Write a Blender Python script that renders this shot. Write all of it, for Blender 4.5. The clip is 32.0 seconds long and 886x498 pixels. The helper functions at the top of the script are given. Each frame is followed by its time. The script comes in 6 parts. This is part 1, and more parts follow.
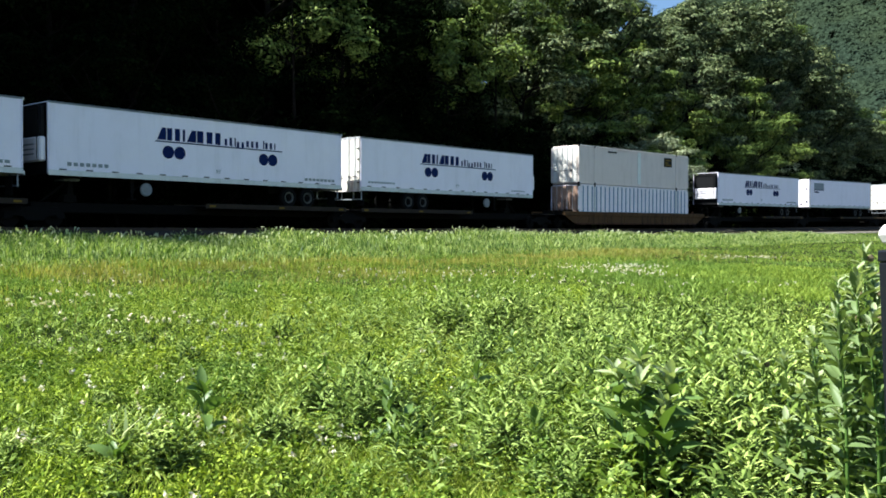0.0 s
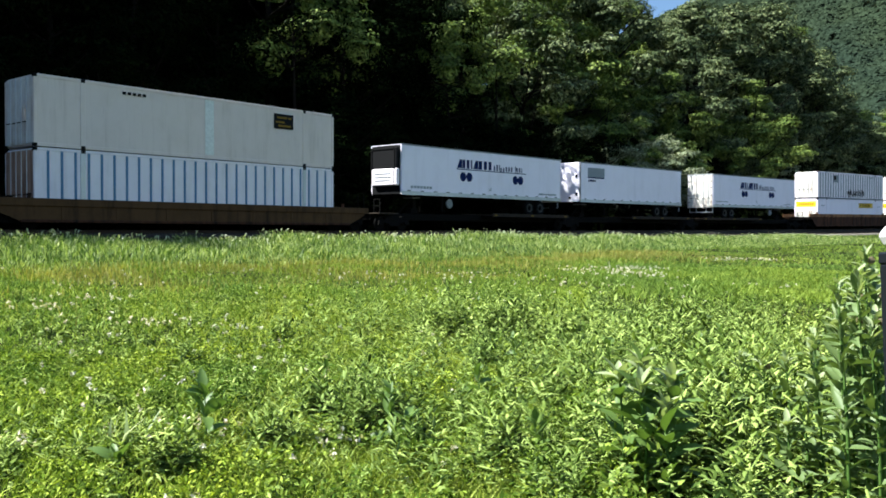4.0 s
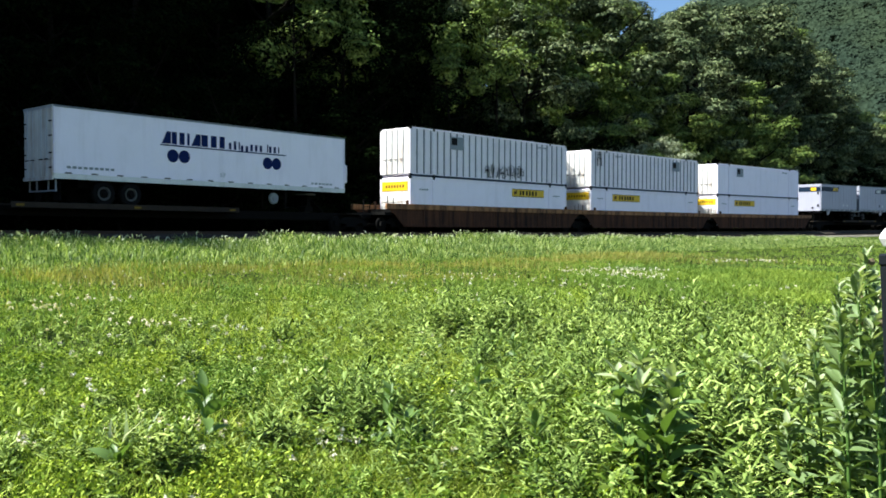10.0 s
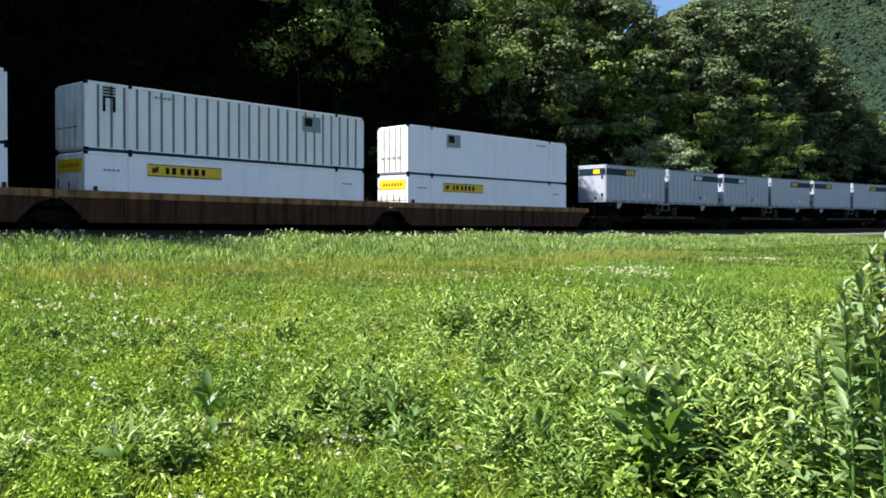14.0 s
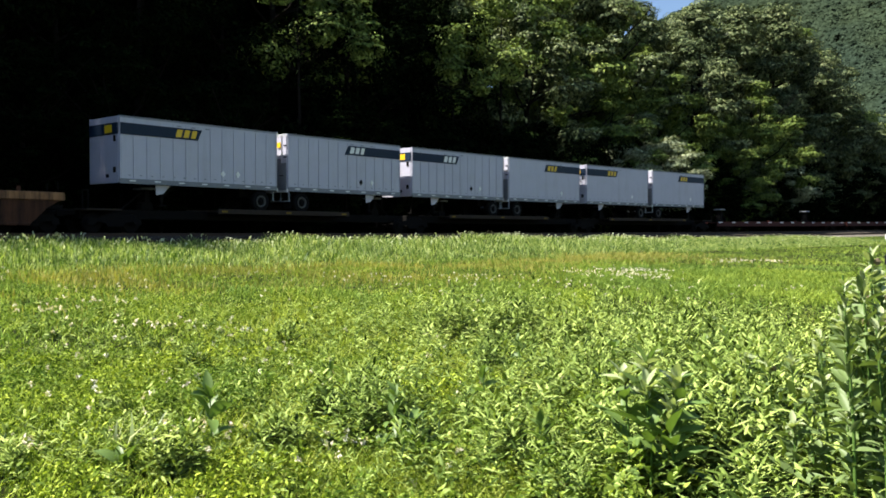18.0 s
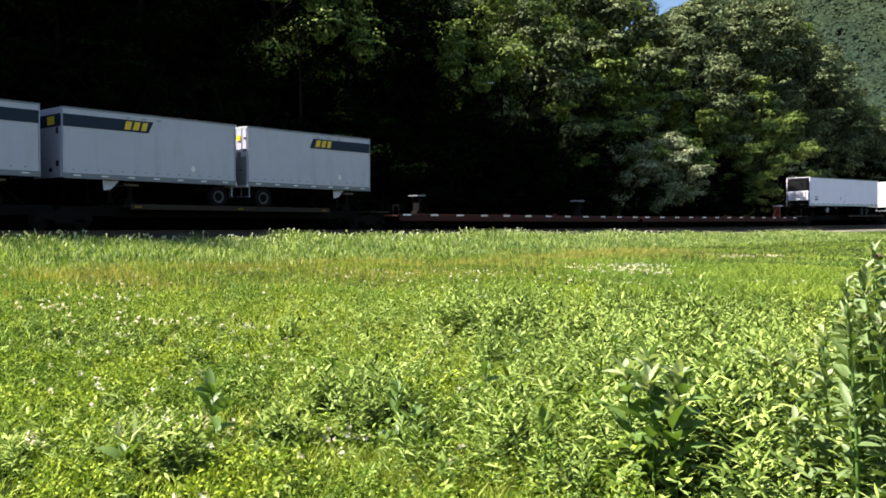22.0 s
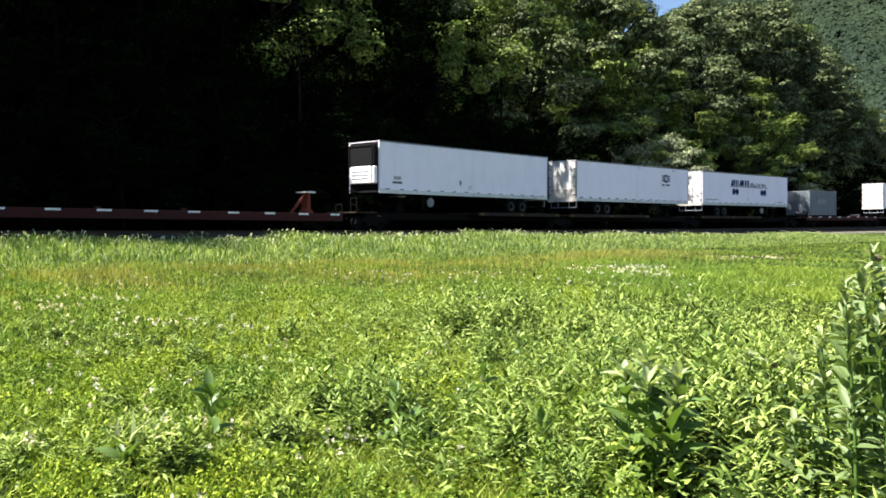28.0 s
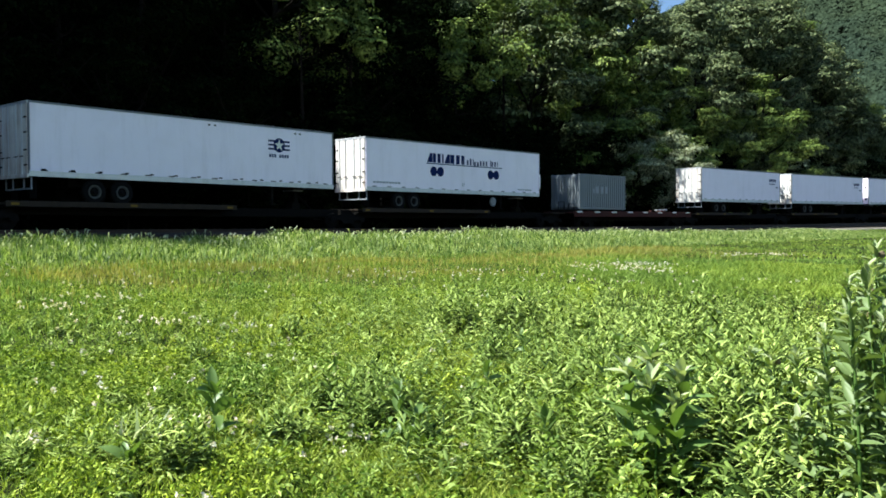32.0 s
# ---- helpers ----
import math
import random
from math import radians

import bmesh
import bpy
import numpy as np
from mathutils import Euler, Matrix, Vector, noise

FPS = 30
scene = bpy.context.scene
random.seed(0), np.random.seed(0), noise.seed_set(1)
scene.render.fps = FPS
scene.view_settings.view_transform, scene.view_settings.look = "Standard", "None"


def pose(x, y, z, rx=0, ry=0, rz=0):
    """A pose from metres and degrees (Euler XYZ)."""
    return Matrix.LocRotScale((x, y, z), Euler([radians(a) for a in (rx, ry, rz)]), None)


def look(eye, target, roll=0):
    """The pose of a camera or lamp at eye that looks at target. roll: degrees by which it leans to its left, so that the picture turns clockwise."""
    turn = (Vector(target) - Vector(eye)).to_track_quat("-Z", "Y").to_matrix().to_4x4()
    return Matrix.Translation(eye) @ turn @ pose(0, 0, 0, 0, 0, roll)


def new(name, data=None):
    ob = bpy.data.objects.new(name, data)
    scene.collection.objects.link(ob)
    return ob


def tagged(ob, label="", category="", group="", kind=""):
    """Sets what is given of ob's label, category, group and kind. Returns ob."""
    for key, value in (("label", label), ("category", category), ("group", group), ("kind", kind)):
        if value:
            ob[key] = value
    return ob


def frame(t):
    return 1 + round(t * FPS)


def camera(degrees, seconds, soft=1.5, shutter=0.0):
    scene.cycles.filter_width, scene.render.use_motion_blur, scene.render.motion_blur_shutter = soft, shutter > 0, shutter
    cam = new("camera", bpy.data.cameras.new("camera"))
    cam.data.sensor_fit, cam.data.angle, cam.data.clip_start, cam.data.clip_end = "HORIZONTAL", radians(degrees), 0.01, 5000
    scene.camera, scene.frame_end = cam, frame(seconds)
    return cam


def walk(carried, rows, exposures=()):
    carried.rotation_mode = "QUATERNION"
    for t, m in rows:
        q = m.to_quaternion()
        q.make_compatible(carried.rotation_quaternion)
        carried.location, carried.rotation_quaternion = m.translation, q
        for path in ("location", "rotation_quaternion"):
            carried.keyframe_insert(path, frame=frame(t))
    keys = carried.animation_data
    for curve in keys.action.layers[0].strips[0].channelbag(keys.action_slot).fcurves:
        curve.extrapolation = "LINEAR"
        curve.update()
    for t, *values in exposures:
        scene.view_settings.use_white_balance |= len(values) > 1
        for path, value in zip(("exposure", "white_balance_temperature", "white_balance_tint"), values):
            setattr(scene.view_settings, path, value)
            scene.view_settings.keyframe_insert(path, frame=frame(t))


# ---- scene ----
# ---- camera ----
EYE = 1.55


def aim(yaw, pitch, roll):
    """The pose of the hand-held camera: degrees to the right, up, and of lean."""
    return pose(0, 0, EYE, 90 + pitch, 0, -yaw) @ pose(0, 0, 0, 0, 0, roll)


cam = camera(54.0, 32.0, soft=1.75)
walk(cam, [(0, aim(0.000, 1.650, -1.435)), (0.5, aim(-0.052, 1.640, -1.539)), (1, aim(-0.022, 1.690, -1.560)), (1.5, aim(-0.002, 1.726, -1.491)), (2, aim(0.064, 1.790, -1.508)), (2.5, aim(-0.039, 1.766, -1.667)), (3, aim(-0.056, 1.786, -1.567)), (3.5, aim(-0.073, 1.786, -1.534)), (5.5, aim(0.099, 1.864, -1.233)), (6, aim(-0.105, 1.820, -1.434)), (6.5, aim(-0.080, 1.809, -1.259)), (7, aim(-0.057, 1.773, -1.176)), (7.5, aim(-0.047, 1.746, -1.109)), (8, aim(-0.121, 1.773, -1.198)), (8.5, aim(-0.125, 1.812, -1.014)), (9, aim(-0.058, 2.080, -1.078)), (9.5, aim(0.030, 2.070, -1.335)), (10, aim(-0.049, 1.877, -1.417)), (10.5, aim(-0.159, 1.779, -1.199)), (11, aim(-0.128, 1.854, -1.085)), (11.5, aim(-0.159, 1.883, -1.196)), (12, aim(-0.154, 1.790, -1.315)), (12.5, aim(-0.269, 1.772, -1.423)), (13, aim(-0.279, 1.772, -1.420)), (13.5, aim(-0.317, 1.724, -1.444)), (14, aim(-0.312, 1.791, -1.490)), (14.5, aim(-0.358, 1.843, -1.555)), (16.5, aim(0.004, 1.831, -1.422)), (17, aim(-0.301, 1.936, -1.576)), (17.5, aim(-0.400, 1.926, -1.602)), (18, aim(-0.348, 1.958, -1.577)), (18.5, aim(-0.363, 1.921, -1.515)), (19, aim(-0.345, 1.804, -1.581)), (19.5, aim(-0.382, 1.777, -1.619)), (20, aim(-0.358, 1.793, -1.633)), (20.5, aim(-0.301, 1.825, -1.578)), (21, aim(-0.339, 1.841, -1.697)), (21.5, aim(-0.479, 1.764, -1.816)), (22, aim(-0.466, 1.712, -1.767)), (22.5, aim(-0.415, 1.685, -1.707)), (23, aim(-0.471, 1.722, -1.725)), (23.5, aim(-0.469, 1.669, -1.703)), (24, aim(-0.507, 1.767, -1.896)), (24.5, aim(-0.456, 1.788, -1.654)), (25, aim(-0.413, 1.767, -1.744)), (25.5, aim(-0.402, 1.733, -1.823)), (27.5, aim(-0.344, 1.772, -1.695)), (28, aim(-0.401, 1.773, -1.654)), (28.5, aim(-0.378, 1.759, -1.761)), (29, aim(-0.348, 1.814, -1.764)), (29.5, aim(-0.390, 1.815, -1.887)), (30, aim(-0.442, 1.689, -1.835)), (30.5, aim(-0.290, 1.709, -1.935)), (31, aim(-0.387, 1.737, -1.890)), (31.5, aim(-0.502, 1.690, -1.887)), (32, aim(-0.595, 1.627, -1.848))],
     exposures=[(0.0, 1.59, 5850, 4), (14.0, 1.59, 5850, 4), (18.0, 1.67, 6350, 10), (24.0, 1.80, 6400, 11), (28.0, 1.81, 6250, 10), (30.0, 1.68, 5950, 6), (32.0, 1.59, 5850, 4)])

# ---- light ----
SUN_ELEVATION, SUN_AZIMUTH = 51.5, 262.0  # degrees; azimuth clockwise from +y

world = bpy.data.worlds.new("world")
scene.world = world
world.use_nodes = True
wn = world.node_tree
sky = wn.nodes.new("ShaderNodeTexSky")
sky.sky_type = "NISHITA"
sky.sun_disc = False
sky.sun_elevation, sky.sun_rotation = radians(SUN_ELEVATION), radians(SUN_AZIMUTH)
sky.air_density, sky.dust_density, sky.ozone_density = 1.0, 0.2, 1.5
wn.links.new(sky.outputs[0], wn.nodes["Background"].inputs[0])
wn.nodes["Background"].inputs[1].default_value = 0.055
sun = new("sun", bpy.data.lights.new("sun", "SUN"))
sun.data.energy, sun.data.angle, sun.data.color = 5.0, radians(0.53), (1.0, 0.94, 0.84)
az, el = radians(SUN_AZIMUTH), radians(SUN_ELEVATION)
SUN_DIR = Vector((math.sin(az) * math.cos(el), math.cos(az) * math.cos(el), math.sin(el)))
sun.matrix_world = look(SUN_DIR * 200, (0, 0, 0))


# ---- materials ----
def shader(name):
    m = bpy.data.materials.new(name)
    m.use_nodes = True
    n = m.node_tree.nodes
    return m, n, m.node_tree.links, n["Principled BSDF"]


def ramp(n, l, fac, stops):
    r = n.new("ShaderNodeValToRGB")
    while len(r.color_ramp.elements) < len(stops):
        r.color_ramp.elements.new(0.5)
    for e, (p, c) in zip(r.color_ramp.elements, stops):
        e.position, e.color = p, (*c, 1)
    l.new(fac, r.inputs[0])
    return r.outputs[0]


def noise_of(n, l, scale, detail=4, rough=0.6, stretch=None):
    t = n.new("ShaderNodeTexNoise")
    t.inputs["Scale"].default_value, t.inputs["Detail"].default_value, t.inputs["Roughness"].default_value = scale, detail, rough
    c = n.new("ShaderNodeTexCoord")
    src = c.outputs["Object"]
    if stretch:
        k = n.new("ShaderNodeMapping")
        k.inputs["Scale"].default_value = stretch
        l.new(src, k.inputs[0])
        src = k.outputs[0]
    l.new(src, t.inputs["Vector"])
    return t.outputs["Fac"]


def mix(n, l, fac, a, b, mode="MIX"):
    x = n.new("ShaderNodeMix")
    x.data_type, x.blend_type = "RGBA", mode
    for s, v in ((x.inputs[0], fac), (x.inputs[6], a), (x.inputs[7], b)):
        if isinstance(v, tuple):
            s.default_value = (*v, 1)
        elif isinstance(v, (int, float)):
            s.default_value = v
        else:
            l.new(v, s)
    return x.outputs[2]


def bump(n, l, p, fac, strength, dist=0.01):
    b = n.new("ShaderNodeBump")
    b.inputs["Strength"].default_value, b.inputs["Distance"].default_value = strength, dist
    l.new(fac, b.inputs["Height"])
    l.new(b.outputs[0], p.inputs["Normal"])


def paint(name, color, dirt=(0.16, 0.12, 0.08), amount=0.35, rough=0.45, metal=0.0, gloss=0.5, start=0.5):
    """Weathered paint or sheet: fine grain, streaks that run down, patches of grime."""
    m, n, l, p = shader(name)
    streak = ramp(n, l, noise_of(n, l, 1.0, 5, 0.65, (2.6, 2.6, 0.25)), [(start, (0, 0, 0)), (start + 0.28, (amount, amount, amount))])
    patch = ramp(n, l, noise_of(n, l, 0.9, 6, 0.7), [(0.45, (0.0, 0.0, 0.0)), (0.75, (amount, amount, amount))])
    both = mix(n, l, 0.5, streak, patch, "ADD")
    l.new(mix(n, l, both, color, dirt), p.inputs["Base Color"])
    p.inputs["Metallic"].default_value, p.inputs["Specular IOR Level"].default_value = metal, gloss
    l.new(ramp(n, l, noise_of(n, l, 14, 3), [(0.3, (rough - 0.1,) * 3), (0.7, (rough + 0.15,) * 3)]), p.inputs["Roughness"])
    bump(n, l, p, noise_of(n, l, 1.2, 3), 0.12, 0.012)
    return m


def plain(name, color, rough=0.6, metal=0.0, gloss=0.4):
    m, n, l, p = shader(name)
    l.new(mix(n, l, ramp(n, l, noise_of(n, l, 9, 5), [(0.35, (0, 0, 0)), (0.8, (0.5, 0.5, 0.5))]), color, tuple(c * 0.55 for c in color)), p.inputs["Base Color"])
    p.inputs["Roughness"].default_value, p.inputs["Metallic"].default_value = rough, metal
    p.inputs["Specular IOR Level"].default_value = gloss
    return m


def leafy(name, dark, mid, light, translucent=0.35, rough=0.5, patch=0.25, gloss=0.25, swing=((0.75, 0.8, 0.7), (1.15, 1.1, 0.95))):
    """Leaves or blades: each one its own green, drifting over metres; light passes through."""
    m, n, l, p = shader(name)
    g = n.new("ShaderNodeNewGeometry")
    col = ramp(n, l, g.outputs["Random Per Island"], [(0.0, dark), (0.5, mid), (1.0, light)])
    far = ramp(n, l, noise_of(n, l, patch, 3), [(0.35, swing[0]), (0.65, swing[1])])
    col = mix(n, l, 1.0, col, far, "MULTIPLY")
    l.new(col, p.inputs["Base Color"])
    p.inputs["Roughness"].default_value, p.inputs["Specular IOR Level"].default_value = rough, gloss
    t = n.new("ShaderNodeBsdfTranslucent")
    l.new(mix(n, l, 1.0, col, (1.25, 1.3, 0.55), "MULTIPLY"), t.inputs[0])
    s = n.new("ShaderNodeMixShader")
    s.inputs[0].default_value = translucent
    l.new(p.outputs[0], s.inputs[1])
    l.new(t.outputs[0], s.inputs[2])
    l.new(s.outputs[0], n["Material Output"].inputs[0])
    return m


M = dict(
    white=paint("white_panel", (0.91, 0.84, 0.95), amount=0.12, rough=0.35),
    white2=paint("white_container", (0.87, 0.80, 0.85), (0.25, 0.17, 0.1), 0.22, 0.45),
    beige=paint("beige_container", (0.74, 0.63, 0.58), (0.25, 0.17, 0.1), 0.25, 0.5),
    grey_pup=paint("grey_aluminium", (0.41, 0.405, 0.48), (0.2, 0.19, 0.18), 0.28, 0.42, 0.15),
    grey_box=paint("grey_container", (0.14, 0.16, 0.175), (0.2, 0.14, 0.1), 0.25, 0.5),
    light_end=paint("rusty_white_end", (0.72, 0.70, 0.66), (0.24, 0.10, 0.035), 0.6, 0.5, 0, 0.4, 0.46),
    alu=paint("aluminium_rail", (0.55, 0.56, 0.58), (0.15, 0.14, 0.13), 0.3, 0.4, 0.5),
    post=plain("grey_post", (0.17, 0.18, 0.2), 0.5),
    blue=plain("logo_blue", (0.006, 0.016, 0.09), 0.7, 0, 0.1),
    bluestripe=plain("blue_stripe", (0.08, 0.2, 0.36), 0.45),
    teal=plain("dark_teal", (0.006, 0.018, 0.04), 0.5, 0, 0.2),
    yellow=plain("sign_yellow", (0.75, 0.47, 0.01), 0.4),
    dullyellow=plain("dull_reflector", (0.20, 0.125, 0.02), 0.7, 0, 0.1),
    black=plain("black_paint", (0.008, 0.008, 0.009), 0.6, 0, 0.1),
    grey_mark=plain("grey_mark", (0.25, 0.27, 0.3), 0.5),
    brown_end=paint("rust_stained_end", (0.42, 0.27, 0.2), (0.12, 0.055, 0.03), 0.8, 0.7, 0, 0.4, 0.4),
    rubber=plain("tyre_rubber", (0.008, 0.008, 0.008), 0.95, 0, 0.05),
    rim=plain("wheel_rim", (0.085, 0.083, 0.078), 0.7, 0.0, 0.1),
    steel=plain("dark_steel", (0.008, 0.0075, 0.007), 0.9, 0, 0.05),
    rust=paint("rusty_well_side", (0.085, 0.036, 0.018), (0.014, 0.009, 0.007), 0.9, 0.85, 0, 0.15, 0.4),
    chord=paint("rusty_well_chord", (0.34, 0.17, 0.075), (0.025, 0.015, 0.010), 0.95, 0.8, 0, 0.2, 0.42),
    ochre=paint("yellow_well_side", (0.095, 0.05, 0.02), (0.02, 0.012, 0.007), 0.9, 0.8, 0, 0.15),
    red=paint("oxide_red_deck", (0.05, 0.012, 0.010), (0.02, 0.016, 0.012), 0.7, 0.8, 0, 0.2),
    orange=plain("orange_hitch", (0.18, 0.032, 0.015), 0.6, 0, 0.25),
    deck=paint("grey_brown_deck", (0.035, 0.026, 0.019), (0.015, 0.012, 0.01), 0.6, 0.85, 0, 0.15),
    tape=plain("white_reflector", (0.8, 0.8, 0.76), 0.35),
    railside=plain("rusty_rail", (0.05, 0.035, 0.026), 0.8, 0.0, 0.2),
    wood=plain("tie_wood", (0.05, 0.04, 0.034), 0.9, 0, 0.1),
    fence=plain("dark_fence_paint", (0.007, 0.008, 0.012), 0.55, 0, 0.2),
    cap=plain("grey_cap", (0.6, 0.58, 0.56), 0.5, 0.0),
    bark=plain("bark", (0.012, 0.010, 0.008), 0.95, 0, 0.05),
    leaf=leafy("tree_leaf", (0.008, 0.014, 0.006), (0.070, 0.098, 0.043), (0.225, 0.255, 0.135), 0.06, 0.6, 0.25, 0.1),
    # shade of the wood put into a near-black copy of the leaf colour
    leafshaded=leafy("tree_leaf_shaded", (0.002, 0.0035, 0.0015), (0.004, 0.007, 0.0028), (0.008, 0.014, 0.005), 0.05, 0.8, 0.25, 0.0),
    leaf2=leafy("tree_leaf_fresh", (0.036, 0.06, 0.014), (0.115, 0.165, 0.038), (0.25, 0.31, 0.085), 0.08, 0.6, 0.25, 0.1),
    # distance haze is mixed into this greyer, more even leaf green
    leaf3=leafy("tree_leaf_silvery", (0.09, 0.11, 0.07), (0.23, 0.26, 0.17), (0.45, 0.48, 0.34), 0.14, 0.55, 0.25, 0.1),
    farleaf=leafy("far_leaf", (0.021, 0.031, 0.018), (0.029, 0.042, 0.025), (0.040, 0.056, 0.034), 0.04, 0.9, 0.012, 0.0, ((0.8, 0.85, 0.95), (1.15, 1.12, 1.0))),
    grass=leafy("meadow_grass", (0.03, 0.055, 0.009), (0.155, 0.235, 0.034), (0.49, 0.58, 0.15), 0.24, 0.6, 0.6, 0.03, ((0.7, 0.82, 0.88), (1.16, 1.12, 0.8))),
    fargrass=leafy("distant_grass", (0.09, 0.15, 0.026), (0.17, 0.245, 0.042), (0.29, 0.37, 0.08), 0.24, 0.7, 0.3, 0.05, ((0.78, 0.86, 0.9), (1.14, 1.08, 0.85))),
    palegrass=leafy("yellow_green_grass", (0.10, 0.14, 0.02), (0.25, 0.32, 0.045), (0.52, 0.57, 0.14), 0.28, 0.6, 0.6, 0.12),
    drygrass=leafy("dry_grass", (0.15, 0.145, 0.03), (0.31, 0.29, 0.06), (0.48, 0.44, 0.15), 0.32, 0.6),
    tallgrass=leafy("tall_grass", (0.02, 0.05, 0.012), (0.15, 0.24, 0.045), (0.56, 0.62, 0.27), 0.3, 0.5, 0.6, 0.2),
    seed=leafy("seed_head", (0.42, 0.46, 0.30), (0.58, 0.61, 0.44), (0.74, 0.75, 0.6), 0.3, 0.6),
    weed=leafy("weed_leaf", (0.03, 0.055, 0.008), (0.125, 0.19, 0.024), (0.42, 0.50, 0.10), 0.22, 0.55, 0.7, 0.03, ((0.6, 0.72, 0.8), (1.25, 1.18, 0.8))),
    milk=leafy("milkweed_leaf", (0.06, 0.11, 0.028), (0.165, 0.25, 0.07), (0.42, 0.49, 0.22), 0.28, 0.45, 0.25, 0.3),
    milkgrey=leafy("grey_green_milkweed_leaf", (0.065, 0.105, 0.035), (0.19, 0.26, 0.10), (0.47, 0.52, 0.29), 0.24, 0.5, 0.25, 0.3),
    weedpale=leafy("pale_weed_leaf", (0.018, 0.036, 0.008), (0.13, 0.19, 0.04), (0.45, 0.55, 0.18), 0.13, 0.5, 0.5, 0.04),
    # paler leaf copy for plant tops, their sunlit sheen in the colour
    milksheen=leafy("sheen_milkweed_leaf", (0.28, 0.34, 0.19), (0.44, 0.49, 0.30), (0.64, 0.67, 0.48), 0.3, 0.5, 0.25, 0.3),
    weedlush=leafy("lush_weed_leaf", (0.016, 0.034, 0.009), (0.13, 0.19, 0.042), (0.43, 0.53, 0.18), 0.12, 0.5, 0.8, 0.04),
    stem=plain("green_stem", (0.07, 0.13, 0.025), 0.7, 0, 0.1),
    bud=plain("dull_bud", (0.15, 0.12, 0.07), 0.8, 0, 0.1),
    clover=leafy("clover_flower", (0.6, 0.5, 0.47), (0.74, 0.67, 0.63), (0.82, 0.8, 0.76), 0.2, 0.7),
)


def ground_material():
    m, n, l, p = shader("meadow_soil")
    a = ramp(n, l, noise_of(n, l, 0.35, 5), [(0.35, (0.016, 0.020, 0.007)), (0.55, (0.024, 0.03, 0.010)), (0.75, (0.04, 0.04, 0.016))])
    b = ramp(n, l, noise_of(n, l, 9, 5, 0.7), [(0.3, (0.5, 0.5, 0.45)), (0.7, (1.2, 1.2, 1.1))])
    l.new(mix(n, l, 1.0, a, b, "MULTIPLY"), p.inputs["Base Color"])
    p.inputs["Roughness"].default_value, p.inputs["Specular IOR Level"].default_value = 0.95, 0.03
    bump(n, l, p, noise_of(n, l, 30, 4), 0.6, 0.04)
    return m


def ballast_material(name, low, high):
    m, n, l, p = shader(name)
    v = n.new("ShaderNodeTexVoronoi")
    v.inputs["Scale"].default_value = 18
    l.new(n.new("ShaderNodeTexCoord").outputs["Object"], v.inputs["Vector"])
    l.new(mix(n, l, 1.0, ramp(n, l, v.outputs["Color"], [(0.1, low), (0.9, high)]),
              ramp(n, l, noise_of(n, l, 0.6, 4), [(0.3, (0.65, 0.62, 0.6)), (0.7, (1, 1, 1))]), "MULTIPLY"), p.inputs["Base Color"])
    p.inputs["Roughness"].default_value, p.inputs["Specular IOR Level"].default_value = 0.9, 0.08
    bump(n, l, p, v.outputs["Distance"], 0.9, 0.04)
    return m


M["soil"] = ground_material()
M["ballast"] = ballast_material("ballast_stone", (0.022, 0.019, 0.016), (0.095, 0.083, 0.066))
M["gravel"] = ballast_material("pale_gravel", (0.13, 0.115, 0.09), (0.33, 0.30, 0.25))

# ---- the lie of the land: a curved track of radius TR about the point TC ----
TC, TR, TA, RAIL0, GRADE, CANT = (362.042, -272.703), 488.711, 0.577141, 2.8, 0.02133, 0.0570


def track(s, u=0.0, z=0.0):
    """A point s metres along the track, u metres inward of it, z above the rail."""
    a = TA + s / TR
    return Vector((TC[0] - (TR - u) * math.cos(a), TC[1] + (TR - u) * math.sin(a), RAIL0 + GRADE * s + z))


def along(x, y):
    """How far along the track and how far inward a place lies."""
    dx, dy = x - TC[0], y - TC[1]
    return (np.arctan2(dy, -dx) - TA) * TR, TR - np.hypot(dx, dy)


def fall(u):
    """Height of the ground over the rail, by the distance inward of the track."""
    return np.interp(u, [-268, -124, -62, -14.6, -7, -3.4, -2.6, 2.0, 2.6, 6.8, 7.7, 9.6, 20.4, 34.3, 46, 82, 309],
                     [13, 22, 23, 2.8, -0.5, -0.8, -0.5, -0.55, -1.05, -1.1, -1.0, -1.22, -2.15, -3.33, -3.7, -4.3, -10.8])


def ground_z(x, y):
    s, u = along(x, y)
    z = RAIL0 + GRADE * np.clip(s, -360, 470) + fall(u)
    hill = 329 * np.exp(-((x - 633) / 700) ** 2 - ((y - 934) / 330) ** 2)
    lump = 0.05 * np.sin(x * 0.9 + 1.3 * np.sin(y * 0.4)) * np.cos(y * 0.7 + x * 0.21) * (np.abs(u - 21) < 12)
    return z + hill * (u < -20) + lump


def car_pose(s, z=0.0):
    """The pose of a thing on the track: x back along the train, y outward, z up."""
    a = TA + s / TR
    p = track(s)
    m = Matrix.Translation((p.x, p.y, p.z)) @ Matrix.Rotation(math.pi / 2 - a, 4, "Z") @ Matrix.Rotation(-math.atan(GRADE), 4, "Y") @ Matrix.Rotation(CANT, 4, "X")
    return m @ Matrix.Translation((0, 0, z))


# ---- mesh helpers ----
def part(name, bm, material, parent=None, label="", at=None):
    me = bm
    if isinstance(bm, bmesh.types.BMesh):
        me = bpy.data.meshes.new(name)
        bm.to_mesh(me)
        bm.free()
    for k in (material if isinstance(material, list) else [material]):
        if len(me.materials) < (len(material) if isinstance(material, list) else 1):
            me.materials.append(k)
    ob = new(name, me)
    ob.parent = parent
    if at is not None:
        ob.matrix_local = at if isinstance(at, Matrix) else Matrix.Translation(at)
    return tagged(ob, label)


